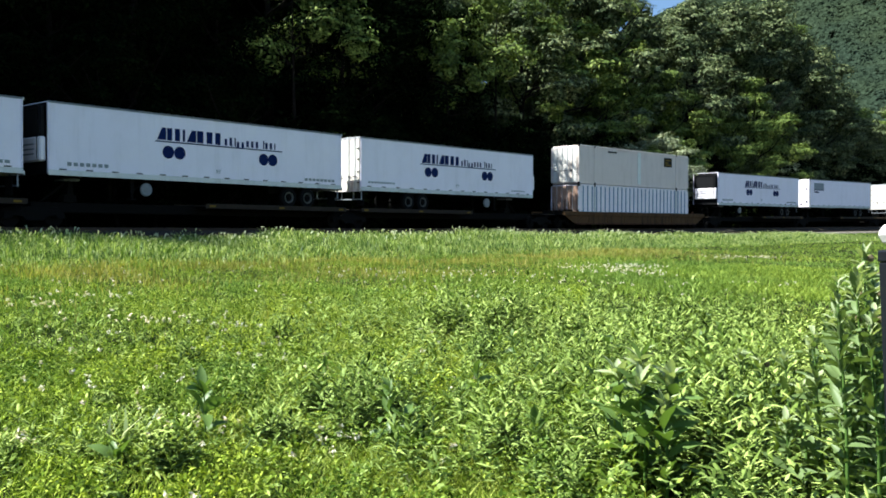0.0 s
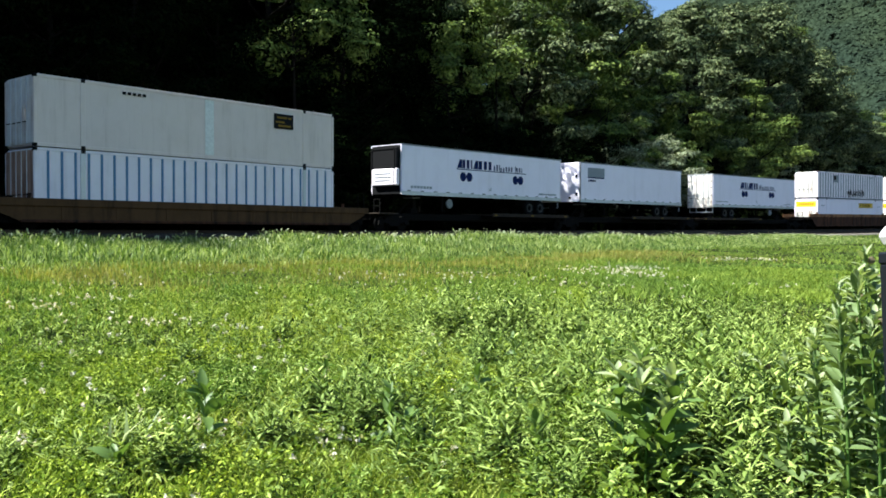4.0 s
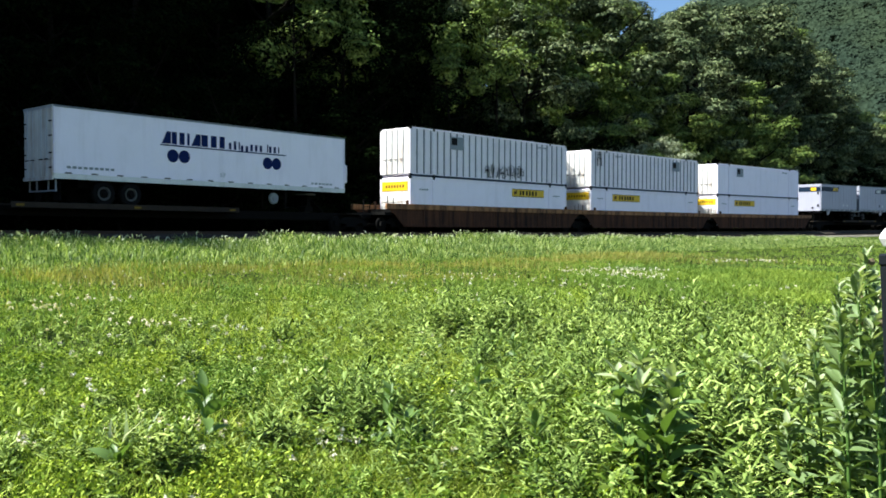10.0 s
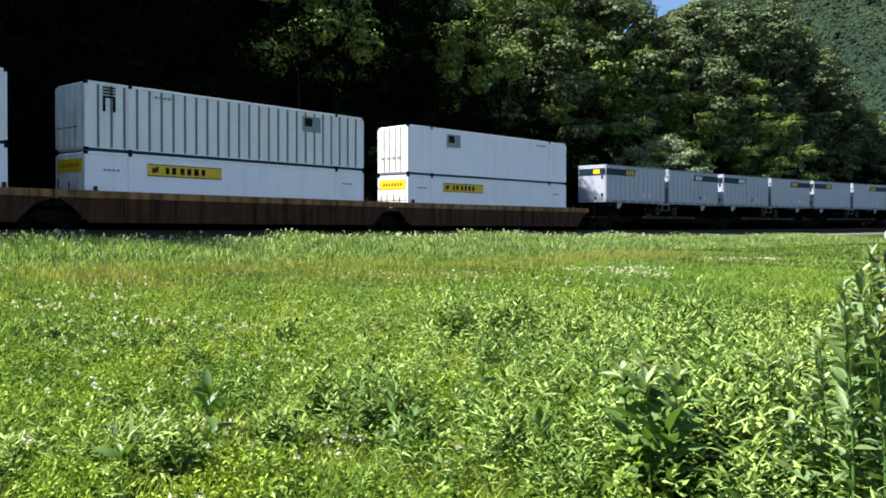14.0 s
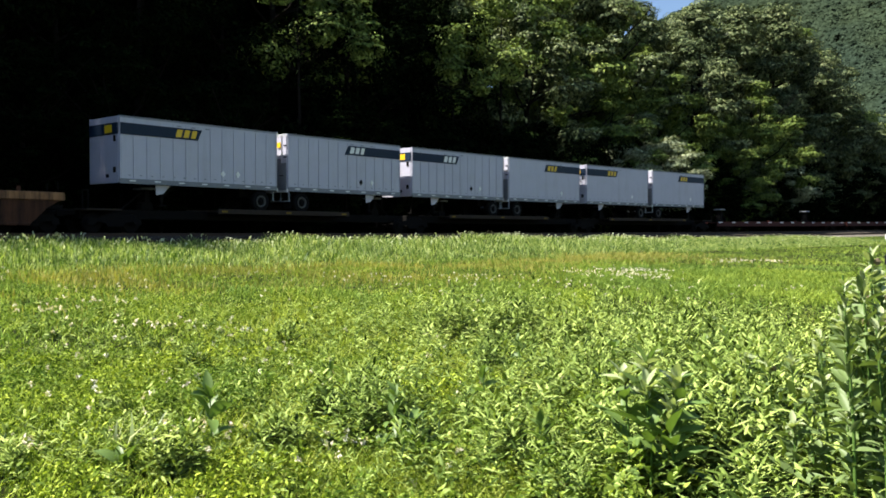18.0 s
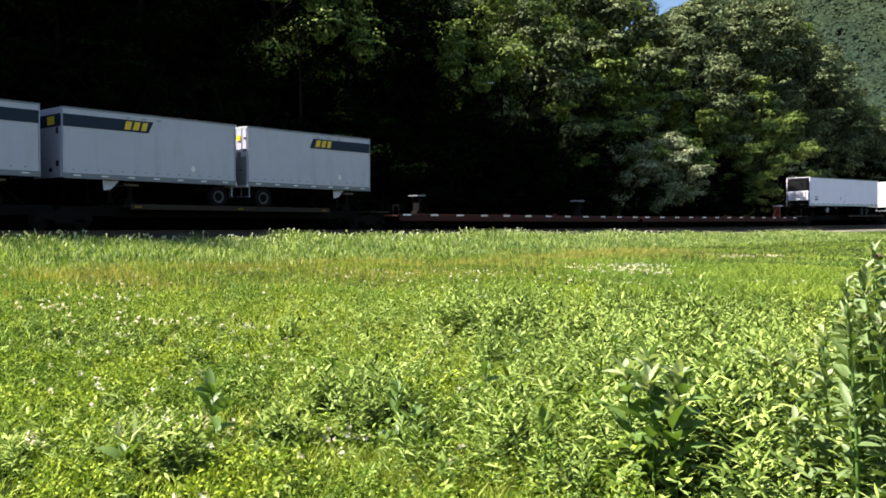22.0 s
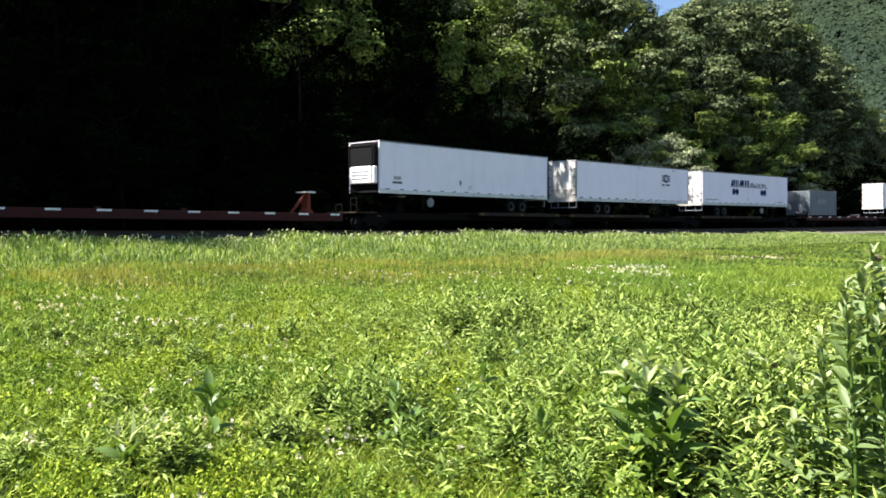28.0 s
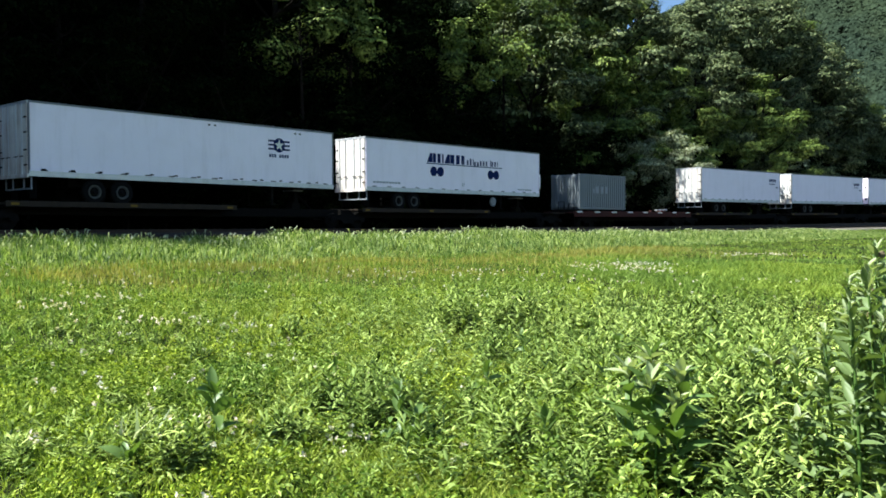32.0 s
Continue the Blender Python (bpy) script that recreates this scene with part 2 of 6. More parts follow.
def box(bm, x0, x1, y0, y1, z0, z1, mi=0):
    v = [bm.verts.new((x, y, z)) for z in (z0, z1) for y in (y0, y1) for x in (x0, x1)]
    fs = [(0, 2, 3, 1), (4, 5, 7, 6), (0, 1, 5, 4), (2, 6, 7, 3), (0, 4, 6, 2), (1, 3, 7, 5)]
    for f in fs:
        bm.faces.new([v[i] for i in f]).material_index = mi
    return bm


def boxes(*dims, bevel=0.0):
    bm = bmesh.new()
    for d in dims:
        box(bm, *d)
    if bevel:
        bmesh.ops.bevel(bm, geom=bm.edges[:], offset=bevel, segments=1, affect="EDGES")
    return bm


def prism(points, y0, y1):
    """A plate of the outline points (x, z), between y0 and y1."""
    bm = bmesh.new()
    a = [bm.verts.new((x, y0, z)) for x, z in points]
    b = [bm.verts.new((x, y1, z)) for x, z in points]
    bm.faces.new(a), bm.faces.new(b[::-1])
    for i in range(len(a)):
        j = (i + 1) % len(a)
        bm.faces.new((a[j], a[i], b[i], b[j]))
    bmesh.ops.recalc_face_normals(bm, faces=bm.faces[:])
    return bm


def lathe(profile, n=20, axis="Y"):
    """A round body: profile of (radius, place on the axis)."""
    bm = bmesh.new()
    rings = []
    for r, h in profile:
        ring = []
        for i in range(n):
            t = 2 * math.pi * i / n
            c, s = r * math.cos(t), r * math.sin(t)
            ring.append(bm.verts.new((c, h, s) if axis == "Y" else (c, s, h)))
        rings.append(ring)
    for a, b in zip(rings, rings[1:]):
        for i in range(n):
            bm.faces.new((a[i], a[(i + 1) % n], b[(i + 1) % n], b[i]))
    bm.faces.new(rings[0]), bm.faces.new(rings[-1][::-1])
    bmesh.ops.recalc_face_normals(bm, faces=bm.faces[:])
    return bm


def mesh_of(name, verts, faces, material):
    me = bpy.data.meshes.new(name)
    nv, nf, k = len(verts), len(faces), faces.shape[1]
    me.vertices.add(nv)
    me.vertices.foreach_set("co", np.asarray(verts, np.float32).ravel())
    me.loops.add(nf * k)
    me.loops.foreach_set("vertex_index", np.asarray(faces, np.int32).ravel())
    me.polygons.add(nf)
    me.polygons.foreach_set("loop_start", np.arange(0, nf * k, k, dtype=np.int32))
    me.update(calc_edges=True)
    me.materials.append(material)
    return me


def empty(name, label, category, group="", m=None):
    ob = new(name)
    ob.empty_display_size = 0.3
    if m is not None:
        ob.matrix_world = m
    return tagged(ob, label, category, group)


# ---- ground, track bed, rails ----
def build_ground():
    us = np.concatenate([np.linspace(-900, -280, 14), np.linspace(-260, -60, 14), np.linspace(-54, -14, 9), [-10.5, -7, -5, -3.4, -2.6, -1.0, 0.8, 2.5, 4, 6.6, 7.1, 7.6, 8.5],
                         np.arange(9.5, 40, 0.9), np.linspace(41, 300, 16)])
    ss = np.concatenate([np.linspace(-900, -90, 28), np.arange(-80, 190, 2.0), np.linspace(191, 950, 40)])
    S, U = np.meshgrid(ss, us, indexing="ij")
    a = TA + S / TR
    X, Y = TC[0] - (TR - U) * np.cos(a), TC[1] + (TR - U) * np.sin(a)
    V = np.stack([X, Y, ground_z(X, Y)], -1).reshape(-1, 3)
    i = np.arange(len(ss) - 1)[:, None] * len(us) + np.arange(len(us) - 1)[None]
    F = np.stack([i, i + 1, i + 1 + len(us), i + len(us)], -1).reshape(-1, 4)[:, ::-1]
    me = mesh_of("ground", V, F, M["soil"])
    ob = new("ground", me)
    for p in me.polygons:
        p.use_smooth = True
    tagged(ob, "green meadow ground rising to a railway bank and wooded hills", "ground", kind="structure")


def strip(name, s0, s1, step, section, material):
    """A closed section of (u, z) drawn along the track."""
    n, ss = len(section), np.arange(s0, s1 + 0.01, step)
    V = np.array([track(s, u, z) for s in ss for u, z in section])
    F = []
    for i in range(len(ss) - 1):
        for j in range(n):
            k = (j + 1) % n
            F.append((i * n + j, i * n + k, (i + 1) * n + k, (i + 1) * n + j))
    return mesh_of(name, V, np.array(F), material)


def build_track():
    bed = new("ballast_bed", strip("ballast_bed", -420, 520, 4, [(-3.3, -0.6), (-2.4, -0.12), (1.7, -0.24), (2.6, -0.7), (6.0, -0.72), (7.1, -1.05), (6.6, -1.5), (-3, -1.5)], M["ballast"]))
    tagged(bed, "grey crushed stone ballast bed under two tracks", "ballast", kind="structure")
    edge = new("gravel_shoulder", strip("gravel_shoulder", 90, 520, 4, [(6.9, -0.84), (7.3, -0.82), (8.0, -1.06), (8.0, -1.4), (6.9, -1.4)], M["gravel"]))
    tagged(edge, "pale gravel shoulder along the edge of the meadow", "gravel", kind="structure")
    rng = random.Random(3)
    sect = [(-0.035, 0.0), (-0.03, -0.045), (-0.01, -0.06), (-0.01, -0.13), (-0.07, -0.15), (-0.07, -0.17), (0.07, -0.17), (0.07, -0.15), (0.01, -0.13), (0.01, -0.06), (0.03, -0.045), (0.035, 0.0)]
    for name, u0, z0 in (("outer", 0.0, 0.0), ("inner", 4.1, -0.55)):
        t = empty("railway_track", "polished steel rails on dark wooden ties" + (", empty" if u0 else ", under the train"), "railway track", "railway tracks")
        for side in (-0.75, 0.75):
            part("rail", strip("rail", -420, 520, 4, [(u0 + side + u, z + z0 - (0 if u0 else side * CANT)) for u, z in sect], M["railside"]), M["railside"], t)
        tie = boxes((-0.12, 0.12, -1.3, 1.3, -0.28, -0.165), bevel=0.012)
        me = bpy.data.meshes.new("tie")
        tie.to_mesh(me)
        tie.free()
        me.materials.append(M["wood"])
        if u0:
            for i in range(190):
                s = 34 + i * 0.62
                m = car_pose(s) @ Matrix.Rotation(-CANT, 4, "X") @ pose(0, -u0 + rng.uniform(-.04, .04), z0, 0, 0, rng.uniform(-1.2, 1.2))
                part("tie", me, M["wood"], t, at=m)


build_ground()
build_track()


# ---- the train ----
MOVERS = []  # (thing, place along the track at 0 s, height of its base over the rail)
ROLLERS = []  # wheelsets that turn as the train rolls
DECK = 1.08
SHARED = {}


def shared(key, make):
    """One mesh for alike pieces."""
    if key not in SHARED:
        bm = make()
        me = bpy.data.meshes.new(key)
        bm.to_mesh(me)
        bm.free()
        SHARED[key] = me
    return SHARED[key]


def rides(ob, s, z):
    ob.matrix_world = car_pose(s, z)
    MOVERS.append((ob, s, z))
    return ob


def mark(parent, name, x0, x1, z0, z1, y, material, label="", lean=0.0, t=0.006):
    """A painted shape on the side at y that faces inward."""
    d = lean * (z1 - z0)
    return part(name, prism([(x0, z0), (x1, z0), (x1 + d, z1), (x0 + d, z1)], y - t, y + 0.004), material, parent, label)


def lettering(parent, text, x, z, size, y, material, label):
    """Letters on the inward side."""
    cu = bpy.data.curves.new("lettering", "FONT")
    cu.body, cu.size, cu.extrude, cu.resolution_u = text, size, 0.004, 3
    tmp = bpy.data.objects.new("lettering", cu)
    scene.collection.objects.link(tmp)
    me = bpy.data.meshes.new_from_object(tmp)
    bpy.data.objects.remove(tmp)
    bpy.data.curves.remove(cu)
    return part("lettering", me, material, parent, label, at=Matrix.Translation((x, y - 0.003, z)) @ Matrix.Rotation(math.pi / 2, 4, "X"))


def disc(parent, name, x, z, r, y, material, label="", n=24):
    pts = [(x + r * math.cos(2 * math.pi * i / n), z + r * math.sin(2 * math.pi * i / n)) for i in range(n)]
    return part(name, prism(pts, y - 0.006, y + 0.004), material, parent, label)


def tyre_mesh():
    return lathe([(0.02, -0.19), (0.285, -0.19), (0.295, -0.255), (0.45, -0.27), (0.505, -0.23), (0.505, -0.03), (0.47, 0.0), (0.36, -0.01)], 24)


def rim_mesh():
    return lathe([(0.02, -0.205), (0.21, -0.205), (0.222, -0.25), (0.25, -0.272), (0.287, -0.272), (0.289, -0.195)], 20)


def road_wheel(parent, x, y, flip):
    m = Matrix.Translation((x, y, 0.505)) @ (Matrix.Rotation(math.pi, 4, "Z") if flip else Matrix.Identity(4))
    w = part("wheel", shared("tyre", tyre_mesh), M["rubber"], parent, "black rubber tyre", at=m)
    part("rim", shared("rim", rim_mesh), M["rim"], w, "pale steel rim")
    part("hub", shared("hub", lambda: lathe([(0.208, -0.2), (0.2, -0.215), (0.1, -0.22), (0.08, -0.29), (0.02, -0.29)], 14)), M["rubber"], w, "dark wheel hub")


def truckers_marks(t, L, y, z0, style):
    """Plain shapes in the place of the freight line's name and discs."""
    x = 0.305 * L - L / 2
    lo, top = z0 + 1.78, z0 + 2.33
    # plain slanted and upright bars in the place of the name
    for i, w in enumerate((0.46, 0.36, 0.36, 0.17, 0.50, 0.48, 0.44, 0.40)):
        if i in (0, 4):
            part("logo_wedge", prism([(x, lo), (x + w, lo), (x + w, top), (x + w * 0.55, top)], y - 0.006, y + 0.004), M["blue"], t)
        else:
            mark(t, "logo_block", x, x + w * 0.72, lo, top, y, M["blue"])
        x += w + 0.045
    x = 0.529 * L - L / 2
    for i in range(12):
        if i == 8:
            x += 0.17
        h = 0.40 if i in (1, 2, 8) else 0.31
        dz = 0.09 if i in (3, 4) else 0.0
        mark(t, "logo_block", x, x + (0.14 if i not in (2, 8, 11) else 0.07), lo - dz, lo - dz + h, y, M["blue"])
        x += 0.285 if i not in (2, 8) else 0.13
    mark(t, "logo_underline", 0.3 * L - L / 2, 0.745 * L - L / 2, lo - 0.1, lo - 0.045, y, M["blue"])
    for f in (0.34, 0.377, 0.673, 0.708):
        disc(t, "logo_disc", f * L - L / 2, z0 + 1.24, 0.295, y, M["blue"], "navy blue disc")
    if style:
        lettering(t, "53'", 0.498 * L - L / 2, z0 + 0.42, 0.26, y, M["grey_mark"], "grey length mark")


def semi_trailer(name, s0, L, nose_left=True, reefer=False, look_of="plain", group="semi-trailers on the train", label="", height=4.05, floor=1.1,
                 body="white", ribs=0, pup=False, taper=False, slide=None):
    """A road trailer on the car deck. x runs back along the train; y < 0 is the inner side."""
    t = empty(name, label, "trailer", group)
    h, W = L / 2, 1.3
    near = -W
    n = -1 if nose_left else 1  # where the nose points
    mat = M[body]
    part("body", boxes((-h + 0.05, h - 0.05, -W + 0.02, W - 0.02, floor + 0.1, height - 0.05), bevel=0.03), mat, t)
    for y in (-W + 0.012, W - 0.012):
        # the rail's dark grey also holds the shadow line at the roof edge
        part("top_rail", boxes((-h, h, y - 0.018, y + 0.018, height - 0.075, height), bevel=0.006), M["post"], t, "dark grey top rail with its shadow line")
        # far rail takes the dark steel colour, standing in for its shade
        part("bottom_rail", boxes((-h, h, y - 0.022, y + 0.022, floor - 0.05, floor + 0.17), bevel=0.006), M["steel"] if y > 0 else M["post"] if pup else M["alu"], t, "bottom rail, far one dark steel for shade")
    part("roof", boxes((-h + 0.02, h - 0.02, -W + 0.03, W - 0.03, height - 0.05, height - 0.012)), mat, t)
    for e in (-1, 1):
        part("corner_post", boxes((min(e * h, e * (h - 0.05)), max(e * h, e * (h - 0.05)), -W - 0.004, -W + 0.1, floor, height), bevel=0.012), (M["white"] if reefer else M["post"]) if not pup else mat, t)
        part("corner_post", boxes((min(e * h, e * (h - 0.05)), max(e * h, e * (h - 0.05)), W - 0.1, W + 0.004, floor, height), bevel=0.012), (M["white"] if reefer else M["post"]) if not pup else mat, t)
    # reflector tape and rivets along the bottom rail
    tape = shared("tape_%s" % ("p" if pup else "l"), lambda: boxes((-0.15, 0.15, -0.004, 0.004, -0.025, 0.025)))
    k = int(L / 1.15)
    for i in range(k):
        part("reflector", tape, M["black"] if look_of in ("lines", "stars", "plain") else M["tape"], t, at=(-h + 0.6 + i * (L - 1.2) / (k - 1), near - 0.014, floor + 0.2 if look_of != "pup" else floor + 0.08))
    if ribs:
        rib = shared("rib_%.2f" % height, lambda: boxes((-0.025, 0.025, -0.022, 0.004, floor + 0.2, height - 0.15), bevel=0.006))
        for i in range(1, ribs):
            part("side_post", rib, mat, t, at=(-h + i * L / ribs, near + 0.012, 0))
    else:
        # seams of the sheets
        seam = shared("seam_%.2f" % height, lambda: boxes((-0.006, 0.006, -0.0005, 0.006, floor + 0.18, height - 0.08)))
        kk = max(3, int(L / 1.25))
        for i in range(1, kk):
            part("seam", seam, mat, t, at=(-h + i * L / kk, near + 0.018, 0))
    # the rear end: two doors with lock rods
    r = -n * h
    o = -n
    for y0, y1 in ((-W + 0.08, -0.008), (0.008, W - 0.08)):
        d = part("door", boxes((min(r, r + o * 0.05), max(r, r + o * 0.05), y0, y1, floor + 0.06, height - 0.12), bevel=0.01), M["light_end"] if look_of != "pup" else mat, t, "rear door")
        for f in (0.3, 0.72):
            y = y0 + f * (y1 - y0)
            part("lock_rod", lathe([(0.018, floor + 0.02), (0.018, height - 0.08)], 8, "Z"), M["alu"], d, at=(r + o * 0.075, y, 0))
            part("door_handle", boxes((-0.012, 0.012, -0.02, 0.3, -0.02, 0.02)), M["steel"], d, at=(r + o * 0.1, y - 0.15, floor + 0.75))
        for z in (0.4, 1.0, 1.7, 2.3):
            part("hinge", boxes((-0.02, 0.02, -0.1, 0.1, -0.03, 0.03)), M["steel"], d, at=(r + o * 0.06, y0 + 0.1 if y0 < -0.1 else y1 - 0.1, floor + z))
    part("rear_header", boxes((min(r, r + o * 0.06), max(r, r + o * 0.06), -W, W, height - 0.12, height + 0.005), bevel=0.01), M["alu"], t)
    part("rear_sill", boxes((min(r, r + o * 0.08), max(r, r + o * 0.08), -W, W, floor - 0.1, floor + 0.06), bevel=0.01), M["light_end"], t)
    # bumper guard under the sill
    gx = r - o * 0.15
    part("bumper_guard", boxes((gx - 0.03, gx + 0.03, -1.2, 1.2, 0.54, 0.6), (gx - 0.025, gx + 0.025, -0.53, -0.47, 0.6, floor - 0.05), (gx - 0.025, gx + 0.025, 0.47, 0.53, 0.6, floor - 0.05),
                               (gx - 0.025, gx + 0.025, -1.18, -1.13, 0.6, floor - 0.05), (gx - 0.025, gx + 0.025, 1.13, 1.18, 0.6, floor - 0.05)), M["grey_mark"], t, "thin grey bumper guard")
    # the nose
    q = n * h
    part("nose_panel", boxes((min(q, q + n * 0.03), max(q, q + n * 0.03), -W + 0.1, W - 0.1, floor, height - 0.06), bevel=0.008), M["black"] if reefer else (M["white"] if not pup else mat), t)
    if reefer:
        u = part("reefer_unit", boxes((min(q + n * 0.04, q + n * 0.3), max(q + n * 0.04, q + n * 0.3), -1.22, 1.0, floor + 0.5, floor + 1.5), bevel=0.06), M["white2"], t, "white refrigeration unit housing")
        part("condenser_grille", boxes((min(q + n * 0.04, q + n * 0.26), max(q + n * 0.04, q + n * 0.26), -1.16, 0.98, floor + 1.5, height - 0.2), bevel=0.05), M["black"], t, "dark open condenser section")
        for y in (-0.97, 0.97):
            part("frame_bar", boxes((q + n * 0.28 - 0.03, q + n * 0.28 + 0.03, y - 0.03, y + 0.03, floor + 0.6, height - 0.22)), M["black"], t)
        part("frame_bar", boxes((q + n * 0.28 - 0.03, q + n * 0.28 + 0.03, -1, 1, height - 0.3, height - 0.22)), M["black"], t)
        for z in (0.8, 1.0, 1.2):
            part("louvre", boxes((q + n * 0.31 - 0.01, q + n * 0.31 + 0.01, -0.7, 0.7, floor + z - 0.03, floor + z + 0.03)), M["grey_mark"], u)
        part("spare_wheel", lathe([(0.02, -1.02), (0.1, -1.02), (0.12, -0.99), (0.24, -0.98), (0.29, -0.94), (0.29, -0.86), (0.02, -0.86)], 20), M["grey_mark"], t, "dull grey spare wheel under the floor", at=(q - n * 4.6, 0, 0.62))
        part("wheel_hanger", boxes((-0.03, 0.03, -0.9, -0.82, 0.5, floor)), M["steel"], t, at=(q - n * 4.6, 0, 0))
    else:
        for y, z, a, b in ((-0.95, 1.9, 0.07, 0.13), (-0.95, 0.55, 0.09, 0.12), (-0.35, 0.3, 0.1, 0.08)):
            part("nose_box", boxes((q + n * 0.05 - 0.03, q + n * 0.05 + 0.03, y - a, y + a, floor + z - b, floor + z + b), bevel=0.01), M["black"], t, "black connector box")
    # chassis: wheels, slider, landing legs
    back = slide if slide is not None else 0.5 if look_of == "lines" else 0.9
    ax = [r - o * (L * 0.115 + back), r - o * (L * 0.115 + back + 1.25)] if not pup else [r - o * 0.95]
    for x in ax:
        part("axle", lathe([(0.07, -1.1), (0.07, 1.1)], 10), M["steel"], t, at=(x, 0, 0.505))
        road_wheel(t, x, -0.98, False)
        road_wheel(t, x, 0.98, True)
    part("slider_frame", boxes((min(ax) - 0.8, max(ax) + 0.8, -0.55, -0.4, 0.72, floor), (min(ax) - 0.8, max(ax) + 0.8, 0.4, 0.55, 0.72, floor), (min(ax) - 0.5, max(ax) + 0.5, -0.9, 0.9, 1.0, floor)), M["steel"], t)
    for y in (-1.15, 0.55):
        part("mud_flap", boxes((-0.012, 0.012, 0, 0.6, 0.18, 0.95)), M["rubber"], t, at=(r - o * 0.35 if not pup else r - o * 0.3, y, 0))
    gx = q - n * (L * 0.24 if not pup else 2.2)
    for y in (-0.95, 0.95):
        g = part("landing_leg", boxes((gx - 0.07, gx + 0.07, y - 0.06, y + 0.06, 0.42, floor), (gx - 0.045, gx + 0.045, y - 0.045, y + 0.045, 0.2, 0.42), bevel=0.008), M["steel"], t)
        part("foot_plate", boxes((gx - 0.16, gx + 0.16, y - 0.14, y + 0.14, 0.14, 0.2)), M["steel"], g)
        part("brace", prism([(gx, 0.55), (gx + 0.05, 0.55), (gx - n * 0.9, floor), (gx - n * 0.9 - 0.05, floor)], y - 0.03, y + 0.03), M["steel"], g)
    if pup:
        part("gear_plate", prism([(gx - 0.35, floor - 0.04), (gx + 0.42, floor - 0.04), (gx + 0.05, floor - 0.42), (gx - 0.3, floor - 0.5)], -1.06, -1.03), M["grey_pup"], t, "pale landing gear plate")
    # crossmembers under the floor
    cm = shared("crossmember_%.2f" % floor, lambda: boxes((-0.03, 0.03, -1.24, 1.24, floor - 0.02, floor + 0.1)))
    for i in range(int(L / 1.0)):
        part("crossmember", cm, M["steel"], t, at=(-h + 0.7 + i * 1.0, 0, 0))
    side = near + 0.012
    if look_of == "lines":
        truckers_marks(t, L, side, floor, True)
        if not nose_left:
            for i in range(9):
                mark(t, "small_writing", -h + 0.55 + i * 0.24, -h + 0.72 + i * 0.24, floor + 0.39, floor + 0.49, side, M["grey_mark"])
        else:
            for i in range(8):
                mark(t, "small_writing", h - 2.6 + i * 0.27, h - 2.4 + i * 0.27, floor + 0.32, floor + 0.45, side, M["grey_mark"])
            for i in range(7):
                mark(t, "small_writing", -h + 0.8 + i * 0.27, -h + 0.98 + i * 0.27, floor + 0.36, floor + 0.51, side, M["grey_mark"])
        if not nose_left:
            for i in range(6):
                mark(t, "small_writing", h - 2.4 + i * 0.26, h - 2.24 + i * 0.26, floor + 0.32, floor + 0.41, side, M["grey_mark"])
    elif look_of == "stars":
        cx, cz = 0.774 * L - h, floor + 2.03
        for dz in (-0.2, 0.0, 0.2):
            mark(t, "logo_bar", cx - 0.68, cx + 0.68, cz + dz - 0.045, cz + dz + 0.045, side + 0.002, M["blue"])
        disc(t, "logo_disc", cx, cz, 0.36, side - 0.003, M["blue"], "navy blue roundel")
        pts = []
        for i in range(10):
            a, rr = math.pi / 2 + i * math.pi / 5, 0.31 if i % 2 == 0 else 0.12
            pts.append((cx + rr * math.cos(a), cz + rr * math.sin(a)))
        part("logo_star", prism(pts, side - 0.016, side), M["tape"], t, "white star")
        for i in range(8):
            if i != 3:
                mark(t, "small_writing", cx - 0.62 + i * 0.16, cx - 0.52 + i * 0.16, cz - 0.62, cz - 0.46, side, M["blue"])
        for f in (0.515, 0.535, 0.835, 0.855):
            mark(t, "marker_lamp", f * L - h, f * L - h + 0.12, height - 0.28, height - 0.21, side, M["steel"])
        for i in range(26):
            mark(t, "reflector", -h + 0.5 + i * 0.6, -h + 0.68 + i * 0.6, floor + 0.21, floor + 0.27, side - 0.008, M["steel"]) if i % 2 == 0 else None
    elif look_of == "faded":
        mark(t, "faded_patch", 0.063 * L - h, 0.211 * L - h, floor + 1.86, floor + 2.57, side, M["grey_mark"], "faded grey rectangle")
        mark(t, "dark_line", 0.063 * L - h, 0.211 * L - h, floor + 1.78, floor + 1.86, side, M["blue"])
        for i in range(6):
            mark(t, "small_writing", 0.067 * L - h + i * 0.17, 0.067 * L - h + 0.13 + i * 0.17, floor + 1.52, floor + 1.67, side, M["blue"])
    elif look_of == "reefer_plain":
        for i in range(3):
            mark(t, "small_writing", -h + 1.15 + i * 0.2, -h + 1.3 + i * 0.2, floor + 0.77, floor + 0.96, side, M["grey_mark"])
        for i in range(6):
            mark(t, "small_writing", -h + 1.05 + i * 0.13, -h + 1.16 + i * 0.13, floor + 0.54, floor + 0.66, side, M["black"])
        part("placard", prism([(0.43 * L - h - 0.13, floor + 0.80), (0.43 * L - h, floor + 0.54), (0.43 * L - h + 0.13, floor + 0.80), (0.43 * L - h, floor + 0.98)], side - 0.008, side), M["grey_mark"], t, "grey diamond placard")
        lettering(t, "53'", 0.475 * L - h, floor + 0.39, 0.3, side, M["grey_mark"], "grey length mark")
    elif look_of == "corner":
        for i in range(4):
            mark(t, "small_writing", h - 2.2 + i * 0.36, h - 1.95 + i * 0.36, floor + 1.98, floor + 2.25, side, M["blue"])
            mark(t, "small_writing", h - 2.2 + i * 0.3, h - 2.0 + i * 0.3, floor + 1.71, floor + 1.82, side, M["blue"])
